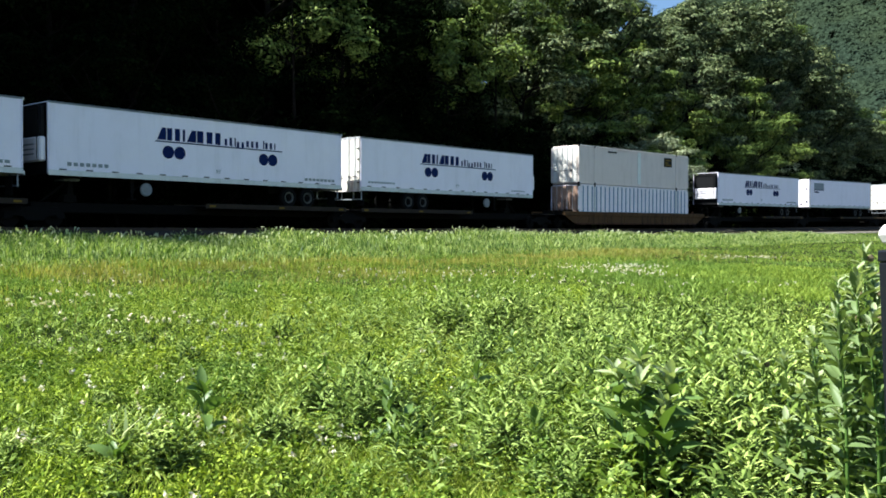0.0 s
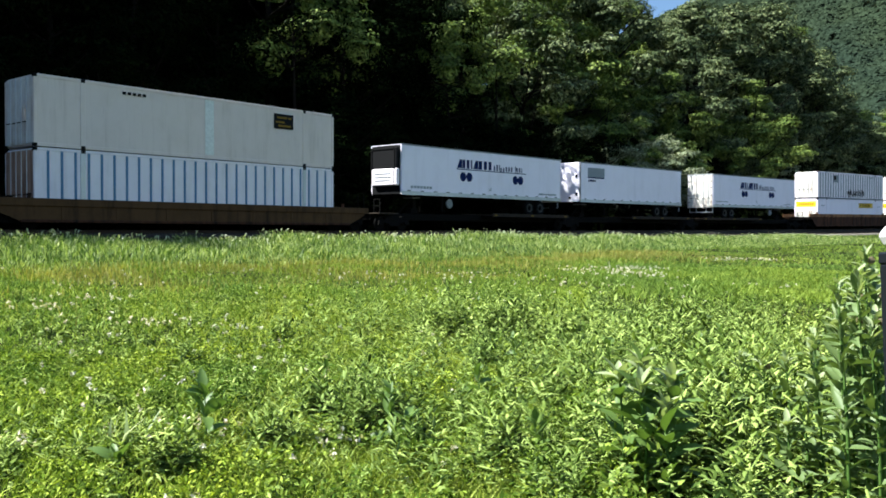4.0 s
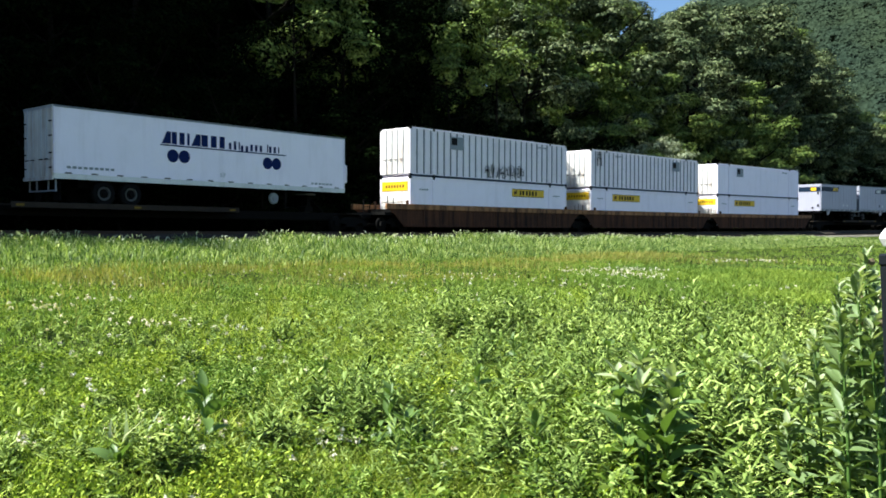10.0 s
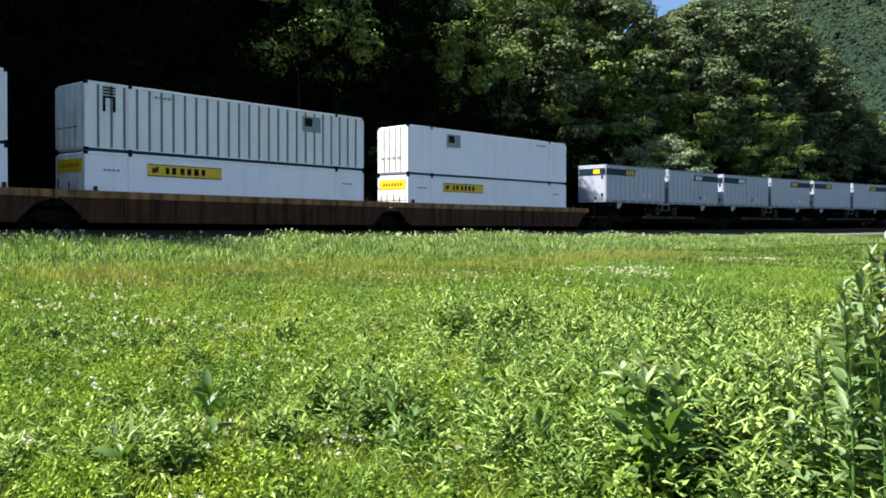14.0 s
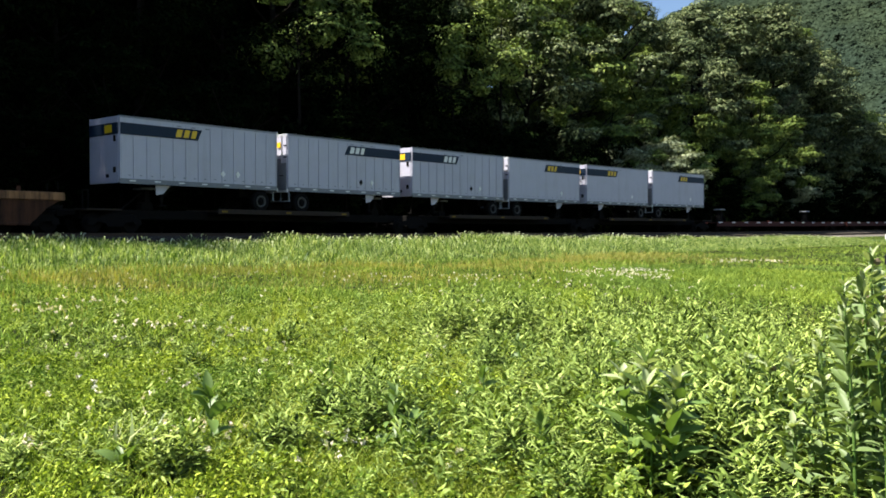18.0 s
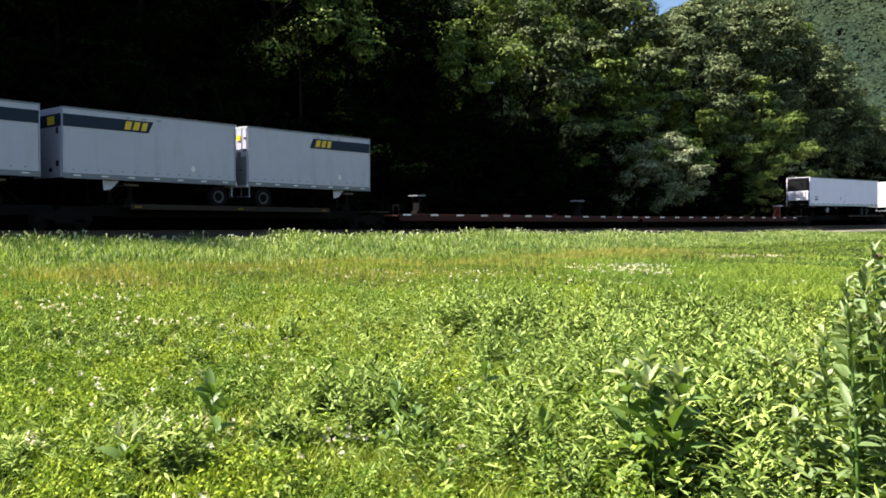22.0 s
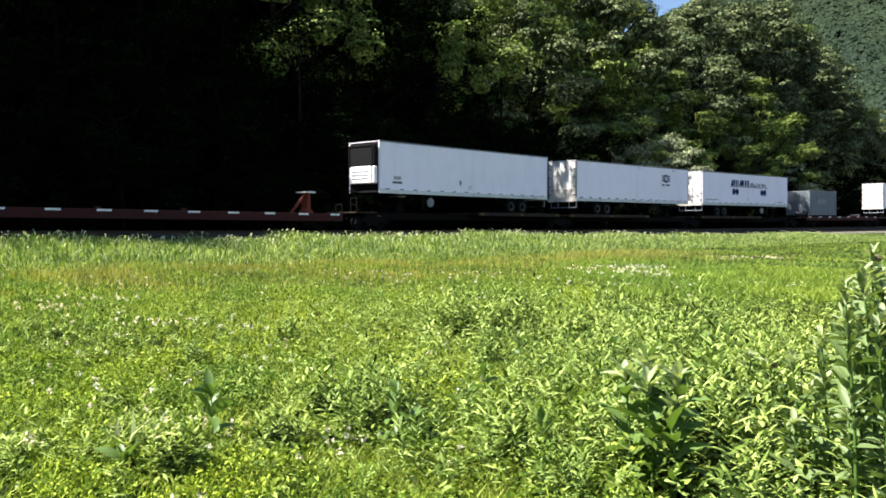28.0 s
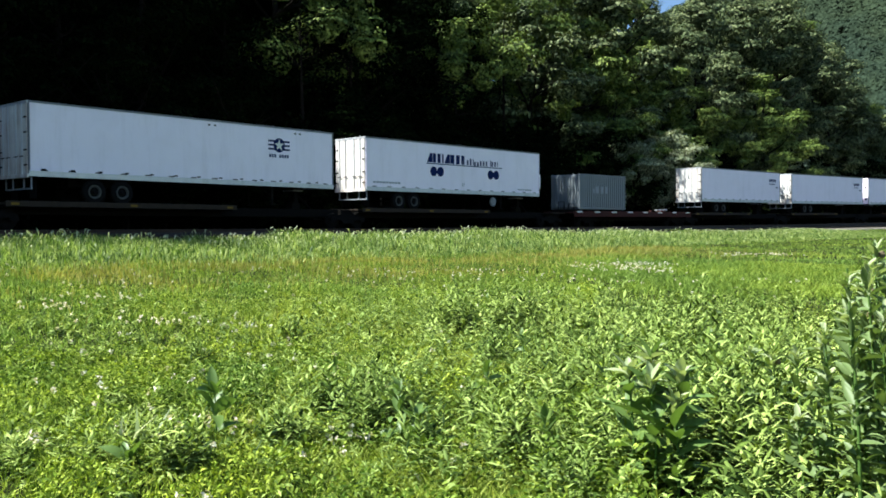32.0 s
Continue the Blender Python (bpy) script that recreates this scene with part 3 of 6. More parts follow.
        mark(t, "small_writing", h - 0.9, h - 0.4, floor + 1.41, floor + 1.50, side, M["blue"])
    elif look_of == "pup":
        z1, z0 = height - 0.30, height - 0.80
        if nose_left:  # the stripe runs back from the nose
            part("stripe", prism([(-h + 0.02, z0), (0.455 * L - h, z0), (0.483 * L - h, z1), (-h + 0.02, z1)], side - 0.03, side + 0.004), M["teal"], t, "dark teal stripe")
            lx = 0.318 * L - h
        else:
            part("stripe", prism([(0.475 * L - h, z0), (h - 0.05, z0), (h - 0.05, z1), (0.505 * L - h, z1)], side - 0.03, side + 0.004), M["teal"], t, "dark teal stripe")
            lx = 0.515 * L - h
        for i, (w, hgt) in enumerate(((0.36, 1.0), (0.34, 1.0), (0.3, 1.0))):
            m = M["yellow"] if not taper else M["tape"]
            x = lx + i * 0.4
            za, zb = z0 + 0.08, z1 - 0.07
            mark(t, "logo_block", x, x + w * 0.8, za, zb, side - 0.03, m, lean=0.3)
        for i in range(3):
            mark(t, "marker_lamp", lx + 0.1 + i * 0.75, lx + 0.3 + i * 0.75, height - 0.25, height - 0.2, side, M["post"])
        for i in range(int(L / 0.55)):
            mark(t, "rivet", -h + 0.4 + i * 0.55, -h + 0.5 + i * 0.55, floor + 0.3, floor + 0.34, side, M["post"])
        # emblem on the end that faces down the line
        ee = -h - 0.05
        if nose_left:
            part("end_stripe", boxes((ee - 0.012, ee + 0.03, -W + 0.1, W - 0.1, z0, z1)), M["teal"], t)
            part("end_emblem", boxes((ee - 0.02, ee, -W + 0.55, -0.15, z0 + 0.08, z1 - 0.08)), M["yellow"], t, "yellow emblem")
            part("nose_slope", prism([(-h, floor - 0.02), (-h - 0.025, floor + 1.0), (-h - 0.035, floor + 1.0), (-h - 0.035, floor - 0.02)], -W + 0.12, W - 0.12), M["grey_pup"], t, "dull grey lower nose plate")
        else:
            part("end_emblem", boxes((ee - 0.06, ee - 0.03, -W + 0.5, -0.5, z0 + 0.12, z1 - 0.12)), M["yellow"], t, "yellow emblem")
            part("door_window", boxes((ee - 0.06, ee - 0.03, -W + 0.45, -0.55, z0 - 0.75, z0 - 0.45)), M["post"], t, "dark door plate")
            part("door_lower", boxes((ee - 0.045, ee - 0.02, -W + 0.05, W - 0.05, floor, floor + 1.4)), M["post"], t, "dark grey lower door panel")
        for f, zz in ((0.62, 0.62), (0.72, 0.62)):
            part("placard", prism([(f * L - h - 0.13, floor + zz), (f * L - h, floor + zz - 0.16), (f * L - h + 0.13, floor + zz), (f * L - h, floor + zz + 0.16)], side - 0.03, side), M["tape"] if f > 0.7 or not taper else M["black"], t, "diamond placard") if (f > 0.7) == (not ribs) or ribs else None
    return rides(t, s0 + h, DECK)


def container(name, s0, L, z, hgt, kind, label, body, group="containers on the train", posts=0, postmat="post"):
    """A box container: z is its floor over the rail."""
    t = empty(name, label, "container", group)
    h, W = L / 2, 1.3
    mat = M[body]
    part("shell", boxes((-h + 0.05, h - 0.05, -W + 0.035, W - 0.035, 0.03, hgt - 0.03), bevel=0.02), mat, t)
    for y in (-W + 0.03, W - 0.03):
        part("top_rail", boxes((-h + 0.1, h - 0.1, y - 0.03, y + 0.03, hgt - 0.12, hgt), bevel=0.01), mat, t)
        part("bottom_rail", boxes((-h + 0.1, h - 0.1, y - 0.03, y + 0.03, 0.0, 0.15), bevel=0.01), mat, t)
    for x in (-h + 0.06, h - 0.06):
        for y in (-W + 0.06, W - 0.06):
            part("corner_post", boxes((x - 0.06, x + 0.06, y - 0.062, y + 0.062, 0, hgt), bevel=0.012), mat, t)
            for zz in (0.0, hgt - 0.13):
                part("corner_casting", boxes((x - 0.08, x + 0.08, y - 0.075, y + 0.075, zz - 0.005, zz + 0.135), bevel=0.015), M["steel"] if kind != "short_box" else mat, t)
    if L > 13:  # lifting posts inboard of the ends
        for x in (-h + 2.05, h - 2.05):
            part("lift_post", boxes((x - 0.11, x + 0.11, -W - 0.004, -W + 0.08, 0, hgt), bevel=0.01), M["alu"] if postmat == "bluestripe" else mat, t)
            for zz in (0.0, hgt - 0.12):
                part("corner_casting", boxes((x - 0.1, x + 0.1, -W - 0.012, -W + 0.1, zz - 0.02, zz + 0.14), bevel=0.012), M["black"], t)
    if posts:
        pm = shared("cpost_%s_%.2f" % (postmat, hgt), lambda: boxes((-0.05, 0.05, -0.03, 0.01, 0.14, hgt - 0.11), bevel=0.008))
        for i in range(1, posts):
            x = -h + i * L / posts
            if abs(abs(x) - (h - 2.05)) > 0.2:
                part("side_post", pm, M[postmat], t, at=(x, -W + 0.03, 0))
    elif kind == "sign" or body == "white":
        pass  # smooth sheet sides
    elif kind != "short_box":
        pm = shared("cseam_%.2f" % hgt, lambda: boxes((-0.02, 0.02, -0.008, 0.008, 0.14, hgt - 0.11)))
        for i in range(1, 27):
            part("panel_seam", pm, mat, t, at=(-h + i * L / 27, -W + 0.041, 0))
    else:
        pm = shared("corrugation", lambda: prism([(-0.11, 0.15), (0.11, 0.15), (0.11, hgt - 0.12), (-0.11, hgt - 0.12)], -0.03, 0.004))
        for i in range(1, 22):
            part("corrugation", pm, mat, t, at=(-h + i * L / 22, -W + 0.034, 0))
    # the end that faces down the line
    e = -h
    endmat = M["brown_end"] if postmat == "bluestripe" else M["light_end"] if kind != "short_box" else mat
    if kind in ("sign",):
        d = part("end_door", boxes((e - 0.01, e + 0.04, -W + 0.1, W - 0.1, 0.12, hgt - 0.1), bevel=0.01), endmat, t, "white end door")
        part("end_sign", boxes((e - 0.03, e - 0.008, -W + 0.2, W - 0.2, hgt - 0.85, hgt - 0.3)), M["yellow"], d, "yellow sign panel")
        for i in range(7):
            part("sign_mark", boxes((e - 0.036, e - 0.028, -W + 0.5 + i * 0.24, -W + 0.62 + i * 0.24, hgt - 0.66, hgt - 0.5)), M["ochre"], d)
        for zz in (0.55, 0.85, 1.15, 1.45):
            part("end_ridge", boxes((e - 0.04, e - 0.008, -W + 0.15, W - 0.15, zz - 0.05, zz + 0.05)), endmat, d)
    else:
        d = part("end_door", boxes((e - 0.01, e + 0.04, -W + 0.1, W - 0.1, 0.12, hgt - 0.1), bevel=0.01), endmat, t, "weathered white end door")
        nn = 9 if kind == "short_box" else 5
        for i in range(1, nn):
            y = -W + 0.1 + i * (2 * W - 0.2) / nn
            part("lock_rod", lathe([(0.022, 0.1), (0.022, hgt - 0.08)], 8, "Z") if kind != "short_box" else boxes((-0.03, 0.03, -0.07, 0.07, 0.15, hgt - 0.15)), M["alu"] if kind != "short_box" else mat, d, at=(e - 0.03, y, 0))
            if kind != "short_box":
                part("door_handle", boxes((-0.012, 0.012, -0.02, 0.28, -0.02, 0.02)), M["steel"], d, at=(e - 0.06, y, 1.0))
    part("end_panel", boxes((h - 0.04, h + 0.01, -W + 0.1, W - 0.1, 0.12, hgt - 0.1), bevel=0.01), mat, t)
    y = -W + 0.005
    return t, h, y


def place_container(made, s0, L, z):
    return rides(made[0], s0 + L / 2, z)


def sign_panel(t, x0, x1, z0, z1, y):
    """A yellow name board with dark blocks in the place of its letters."""
    p = mark(t, "sign_board", x0, x1, z0, z1, y, M["yellow"], "yellow name board")
    w = x1 - x0
    part("sign_border", boxes((x0, x1, y - 0.012, y - 0.002, z1 - 0.04, z1), (x0, x1, y - 0.012, y - 0.002, z0, z0 + 0.04)), M["ochre"], p)
    part("sign_emblem", prism([(x0 + 0.06 * w, z0 + 0.12), (x0 + 0.14 * w, z0 + 0.2), (x0 + 0.14 * w, z1 - 0.1), (x0 + 0.05 * w, z1 - 0.2)], y - 0.012, y - 0.002), M["ochre"], p)
    x = x0 + 0.23 * w
    zz0, zz1 = z0 + 0.12, z1 - 0.12
    for ww in (0.065, 0.075, 0.0, 0.075, 0.075, 0.085, 0.07):
        if ww:
            mark(p, "sign_block", x, x + ww * w * 0.74, zz0, zz1, y - 0.006, M["black"])
        x += (ww + 0.018) * w


def bogie(parent, x):
    """A two-axle truck under the car."""
    fr = prism([(-1.25, 0.36), (-1.2, 0.62), (-0.75, 0.66), (-0.35, 0.84), (0.35, 0.84), (0.75, 0.66), (1.2, 0.62), (1.25, 0.36), (0.95, 0.34), (0.85, 0.5), (0.45, 0.44), (0.35, 0.28), (-0.35, 0.28), (-0.45, 0.44), (-0.85, 0.5), (-0.95, 0.34)], -1.06, -0.96)
    b = part("bogie", boxes((-0.25, 0.25, -1.0, 1.0, 0.45, 0.75), bevel=0.03), M["steel"], parent, "dark steel two-axle bogie", at=(x, 0, 0))
    me = shared("bogie_side", lambda: fr) if "bogie_side" not in SHARED else SHARED["bogie_side"]
    if fr.is_valid:
        fr.free()
    part("side_frame", me, M["steel"], b)
    part("side_frame", me, M["steel"], b, at=(0, 2.02, 0))
    for dx in (-0.89, 0.89):
        w = part("wheelset", shared("wheelset", lambda: lathe([(0.02, -0.85), (0.1, -0.85), (0.1, -0.8), (0.40, -0.79), (0.42, -0.73), (0.45, -0.69), (0.43, -0.67), (0.2, -0.7), (0.09, -0.6), (0.09, 0.6), (0.2, 0.7), (0.43, 0.67), (0.45, 0.69), (0.42, 0.73), (0.40, 0.79), (0.1, 0.8), (0.1, 0.85), (0.02, 0.85)], 20)), M["steel"], b, at=(dx, 0, 0.43))
        ROLLERS.append(w)
    return b


def coupler(parent, x, d):
    part("coupler", boxes((min(x, x + d * 0.75), max(x, x + d * 0.75), -0.09, 0.09, 0.78, 0.96), (x + d * 0.62 - 0.14, x + d * 0.62 + 0.14, -0.17, 0.17, 0.72, 1.0), bevel=0.02), M["steel"], parent, "dark steel coupler")


def hitch(parent, x, lean, mat="steel", up=True, z=DECK):
    """A folding stand that holds a trailer's kingpin."""
    hh = (1.0 if z > 1 else 1.3) if up else 0.35
    b = part("hitch", prism([(x - 0.3, z), (x + 0.3, z), (x + 0.26, z + 0.28), (x + 0.13, z + 0.32), (x + 0.09, z + hh - 0.1), (x - 0.09, z + hh - 0.1), (x - 0.13, z + 0.32), (x - 0.26, z + 0.28)], -0.24, 0.24), M[mat], parent, "folding trailer hitch")
    part("hitch_plate", prism([(x - 0.36, z + hh - 0.1), (x + 0.34, z + hh - 0.1), (x + 0.34, z + hh - 0.02), (x + 0.1, z + hh), (x - 0.36, z + hh - 0.03)], -0.4, 0.4), M["post"] if mat == "steel" else M["alu"], b)
    part("hitch_strut", prism([(x + lean * 0.1, z + hh - 0.2), (x + lean * 0.2, z + hh - 0.2), (x + lean * 1.2, z), (x + lean * 1.12, z)], -0.1, 0.1), M[mat], b)


def spine_unit(s0, s1, platform, hitches, first, last, group="articulated spine wagon"):
    """One platform of an articulated spine car: a beam, a wheel platform and hitches."""
    L = s1 - s0
    h, c = L / 2, (s0 + s1) / 2
    t = empty("spine_wagon", "low dark steel spine wagon carrying road trailers", "rail wagon", group)
    part("spine_beam", boxes((-h + 0.15, h - 0.15, -0.36, 0.36, 0.62, DECK - 0.03), bevel=0.03), M["steel"], t)
    for a, b in platform:
        a, b = a - c, b - c
        p = part("wheel_platform", boxes((a, b, -1.33, 1.33, DECK - 0.07, DECK), bevel=0.01), M["deck"], t, "dark brown wheel platform")
        for y in (-1.35, 1.35):
            part("platform_edge", boxes((a, b, y - 0.03, y + 0.03, DECK - 0.16, DECK + 0.07), bevel=0.01), M["deck"], p)
        k = int((b - a) / 1.5)
        for i in range(k + 1):
            part("outrigger", prism([(-0.05, DECK - 0.08), (0.05, DECK - 0.08), (0.05, DECK - 0.2), (-0.05, DECK - 0.2)], -1.3, 1.3), M["steel"], p, at=(a + 0.1 + i * (b - a - 0.2) / k, 0, 0))
        for x in (a + 0.35, (a + b) / 2, b - 0.4):
            part("reflector", shared("reflector", lambda: boxes((-0.16, 0.16, -0.006, 0.006, -0.045, 0.045))), M["dullyellow"], p, "dull yellow reflector strip", at=(x, -1.385, DECK - 0.05))
    for x in hitches:
        hitch(t, x - c, 1 if x > c else -1)
    bogie(t, -h + (1.4 if first else 0.0))
    if last:
        bogie(t, h - 1.4)
    for e, yes in ((-1, first), (1, last)):
        if yes:
            part("end_platform", boxes((min(e * h, e * (h - 1.6)), max(e * h, e * (h - 1.6)), -1.25, 1.25, DECK - 0.1, DECK - 0.03), bevel=0.01), M["deck"], t)
            coupler(t, e * (h - 0.1), e)
            part("grab_rail", boxes((e * (h - 0.1) - 0.02, e * (h - 0.1) + 0.02, -1.24, -1.2, DECK - 0.05, DECK + 0.75), (e * (h - 0.1) - 0.02, e * (h - 0.1) + 0.02, -0.74, -0.7, DECK - 0.05, DECK + 0.75),
                                    (e * (h - 0.1) - 0.02, e * (h - 0.1) + 0.02, -1.24, -0.7, DECK + 0.72, DECK + 0.76), (e * (h - 0.1) - 0.02, e * (h - 0.1) + 0.02, -1.24, -0.7, DECK + 0.35, DECK + 0.38)), M["steel"], t, "dark steel grab rail")
    return rides(t, c, 0.0)


def well_unit(s0, s1, mat, first, last, label, group, top=1.6):
    """A well car unit: deep side sills with sloped ends between bogies."""
    L = s1 - s0
    h, c = L / 2, (s0 + s1) / 2
    t = empty("well_wagon", label, "rail wagon", group)
    for y in (-1.47, 1.47):
        sgn = -1 if y < 0 else 1
        s = part("side_sill", prism([(-h + 0.12, top), (h - 0.12, top), (h - 0.2, top - 0.25), (h - 0.75, top - 0.55), (h - 1.5, 0.35), (-h + 1.5, 0.35), (-h + 0.75, top - 0.55), (-h + 0.2, top - 0.25)], y - 0.02, y + 0.02), M[mat], t, "rusty steel side sill")
        part("top_chord", boxes((-h + 0.08, h - 0.08, y - 0.09, y + 0.09, top - 0.27, top + 0.05), bevel=0.02), M["chord"] if mat == "rust" else M["ochre"], s, "paler rusty top chord")
        part("bottom_chord", boxes((-h + 1.5, h - 1.5, y - 0.07, y + 0.07, 0.3, 0.42), bevel=0.02), M["rust"], s)
        rib = shared("well_rib_%.2f" % top, lambda: boxes((-0.05, 0.05, -0.04, 0.04, 0.42, top - 0.26), bevel=0.01))
        for i in range(7):
            part("side_rib", rib, M[mat], s, at=(-h + 3.2 + i * (L - 6.4) / 6, y + sgn * 0.01, 0))
    part("well_floor", boxes((-h + 2.7, h - 2.7, -1.4, 1.4, 0.3, 0.4)), M["steel"], t)
    for e in (-1, 1):
        part("end_platform", prism([(e * (h - 0.1), 1.0), (e * (h - 0.1), 1.15), (e * (h - 2.3), 1.15), (e * (h - 2.75), 0.4), (e * (h - 2.6), 0.35), (e * (h - 2.0), 1.0)], -1.38, 1.38), M["steel"], t)
        part("end_bulkhead", boxes((e * (h - 1.25) - 0.04, e * (h - 1.25) + 0.04, -1.36, 1.36, 0.42, 1.36)), M["steel"], t)
        for y in (-1.25, 1.25):
            part("stack_guide", boxes((e * (h - 1.9) - 0.06, e * (h - 1.9) + 0.06, y * 1.1 - 0.06, y * 1.1 + 0.06, top, top + 0.25)), M["rust"], t)
        part("grab_rail", boxes((e * (h - 0.3) - 0.02, e * (h - 0.3) + 0.02, -1.4, -1.37, 1.1, 2.1), (e * (h - 0.75) - 0.02, e * (h - 0.75) + 0.02, -1.4, -1.37, 1.1, 2.0)), M["steel"], t, "dark grab rail")
    bogie(t, -h + (1.3 if first else 0.0))
    if last:
        bogie(t, h - 1.3)
    for e, yes in ((-1, first), (1, last)):
        if yes:
            coupler(t, e * (h - 0.2), e)
    return rides(t, c, 0.0)


def flat_unit(s0, s1, hitches, stubs, first, last, deck=DECK):
    """An empty long flat car in oxide red."""
    L = s1 - s0
    h, c = L / 2, (s0 + s1) / 2
    t = empty("flat_wagon", "empty oxide red flat wagon with standing hitches", "rail wagon", "empty flat wagons")
    part("deck", boxes((-h + 0.1, h - 0.1, -1.36, 1.36, deck - 0.05, deck + 0.02), bevel=0.01), M["red"], t, "oxide red deck")
    for y in (-1.4, 1.4):
        sl = part("side_sill", boxes((-h + 0.1, h - 0.1, y - 0.03, y + 0.03, deck - 0.33, deck + 0.09), bevel=0.012), M["red"], t)
        if y < 0:
            k = int(L / 2.1)
            for i in range(k):
                part("reflector", shared("reflector_long", lambda: boxes((-0.33, 0.33, -0.006, 0.006, -0.045, 0.045), bevel=0.004)), M["tape"], sl, "white reflector strip", at=(-h + 0.7 + i * (L - 1.4) / (k - 1), y - 0.036, deck + 0.03))
    part("centre_sill", prism([(-h + 0.6, deck - 0.05), (h - 0.6, deck - 0.05), (h - 0.6, 0.7), (h - 3, 0.45), (-h + 3, 0.45), (-h + 0.6, 0.7)], -0.35, 0.35), M["steel"], t)
    for i in range(int(L / 2.4)):
        part("crossbearer", boxes((-0.05, 0.05, -1.36, 1.36, deck - 0.3, deck - 0.06)), M["steel"], t, at=(-h + 1.4 + i * 2.4, 0, 0))
    for x, lean, up, hue in hitches:
        hitch(t, x - c, lean, hue, up, deck)
    for x in stubs:
        part("deck_stub", boxes((x - c - 0.12, x - c + 0.12, -1.32, -1.1, deck, deck + 0.2), bevel=0.02), M["red"], t)
    bogie(t, -h + 2.2)
    bogie(t, h - 2.2)
    for e, yes in ((-1, first), (1, last)):
        if yes:
            coupler(t, e * (h - 0.1), e)
            part("grab_rail", boxes((e * (h - 0.1) - 0.02, e * (h - 0.1) + 0.02, -1.38, -1.34, deck - 0.35, deck + 0.62), (e * (h - 0.1) - 0.02, e * (h - 0.1) + 0.02, -0.9, -0.86, deck - 0.05, deck + 0.62),
                                    (e * (h - 0.1) - 0.02, e * (h - 0.1) + 0.02, -1.38, -0.86, deck + 0.58, deck + 0.62)), M["steel"], t, "dark steel grab rail")
        else:
            part("drawbar", boxes((min(e * (h - 0.4), e * (h + 0.3)), max(e * (h - 0.4), e * (h + 0.3)), -0.1, 0.1, 0.75, 0.95)), M["steel"], t)
    return rides(t, c, 0.0)


LINE = "white trailer with navy lettering and discs"
# three trailers on an articulated spine car
spine_unit(32.98, 51.56, [(41.28, 51.08)], [35.68], True, False)
spine_unit(51.56, 69.06, [(59.44, 68.45)], [53.44], False, False)
spine_unit(69.06, 88.52, [(69.67, 79.27)], [84.27], False, True)
semi_trailer("semi_trailer", 34.78, 16.15, True, True, "lines", label=LINE + ", cooling unit")
semi_trailer("semi_trailer", 51.99, 16.15, True, True, "lines", label=LINE + ", cooling unit")
semi_trailer("semi_trailer", 69.67, 16.15, False, True, "lines", label=LINE + ", rear doors", slide=2.0)
# a well car with two stacked containers
well_unit(89.33, 110.13, "ochre", True, True, "yellow-brown rusty well wagon", "well wagons", 1.22)
lo = container("container", 91.47, 16.15, 0.42, 2.9, "plain", "white container with blue ribs, in a well wagon", "white2", posts=28, postmat="bluestripe")
place_container(lo, 91.47, 16.15, 0.42)
up = container("container", 91.47, 16.15, 3.36, 2.9, "plain", "beige steel container stacked on a white one", "beige")
mark(up[0], "logo_plate", 16.15 * 0.748 - up[1], 16.15 * 0.826 - up[1], 1.81, 2.57, up[2], M["black"], "dark emblem plate")
for z, a, b in ((2.33, 0.76, 0.80), (2.33, 0.805, 0.818), (2.1, 0.755, 0.79), (1.92, 0.765, 0.815)):
    mark(up[0], "emblem_bar", 16.15 * a - up[1], 16.15 * b - up[1], z, z + 0.1, up[2] - 0.006, M["dullyellow"], "dull yellow emblem bar")
mark(up[0], "pale_stripe", 16.15 * 0.497 - up[1], 16.15 * 0.527 - up[1], 0.2, 2.77, up[2] + 0.02, M["tape"], "pale vertical strip")
for i in range(5):
    mark(up[0], "small_writing", 16.15 * 0.237 - up[1] + i * 0.24, 16.15 * 0.237 - up[1] + i * 0.24 + 0.17, 2.50, 2.63, up[2], M["black"])
place_container(up, 91.47, 16.15, 3.36)
# three trailers on the next spine car
spine_unit(111.20, 130.63, [(121.31, 130.06)], [115.11], True, False)
spine_unit(130.63, 148.63, [(138.58, 147.81)], [133.38], False, False)
spine_unit(148.63, 170.29, [(150.26, 161.10)], [166.50], False, True)
semi_trailer("semi_trailer", 112.96, 16.15, True, True, "lines", label=LINE + ", cooling unit")
semi_trailer("semi_trailer", 131.68, 14.75, True, False, "faded", label="plain white trailer with a faded grey rectangle")
semi_trailer("semi_trailer", 152.00, 16.15, False, True, "lines", label=LINE + ", rusty doors", slide=0.35)
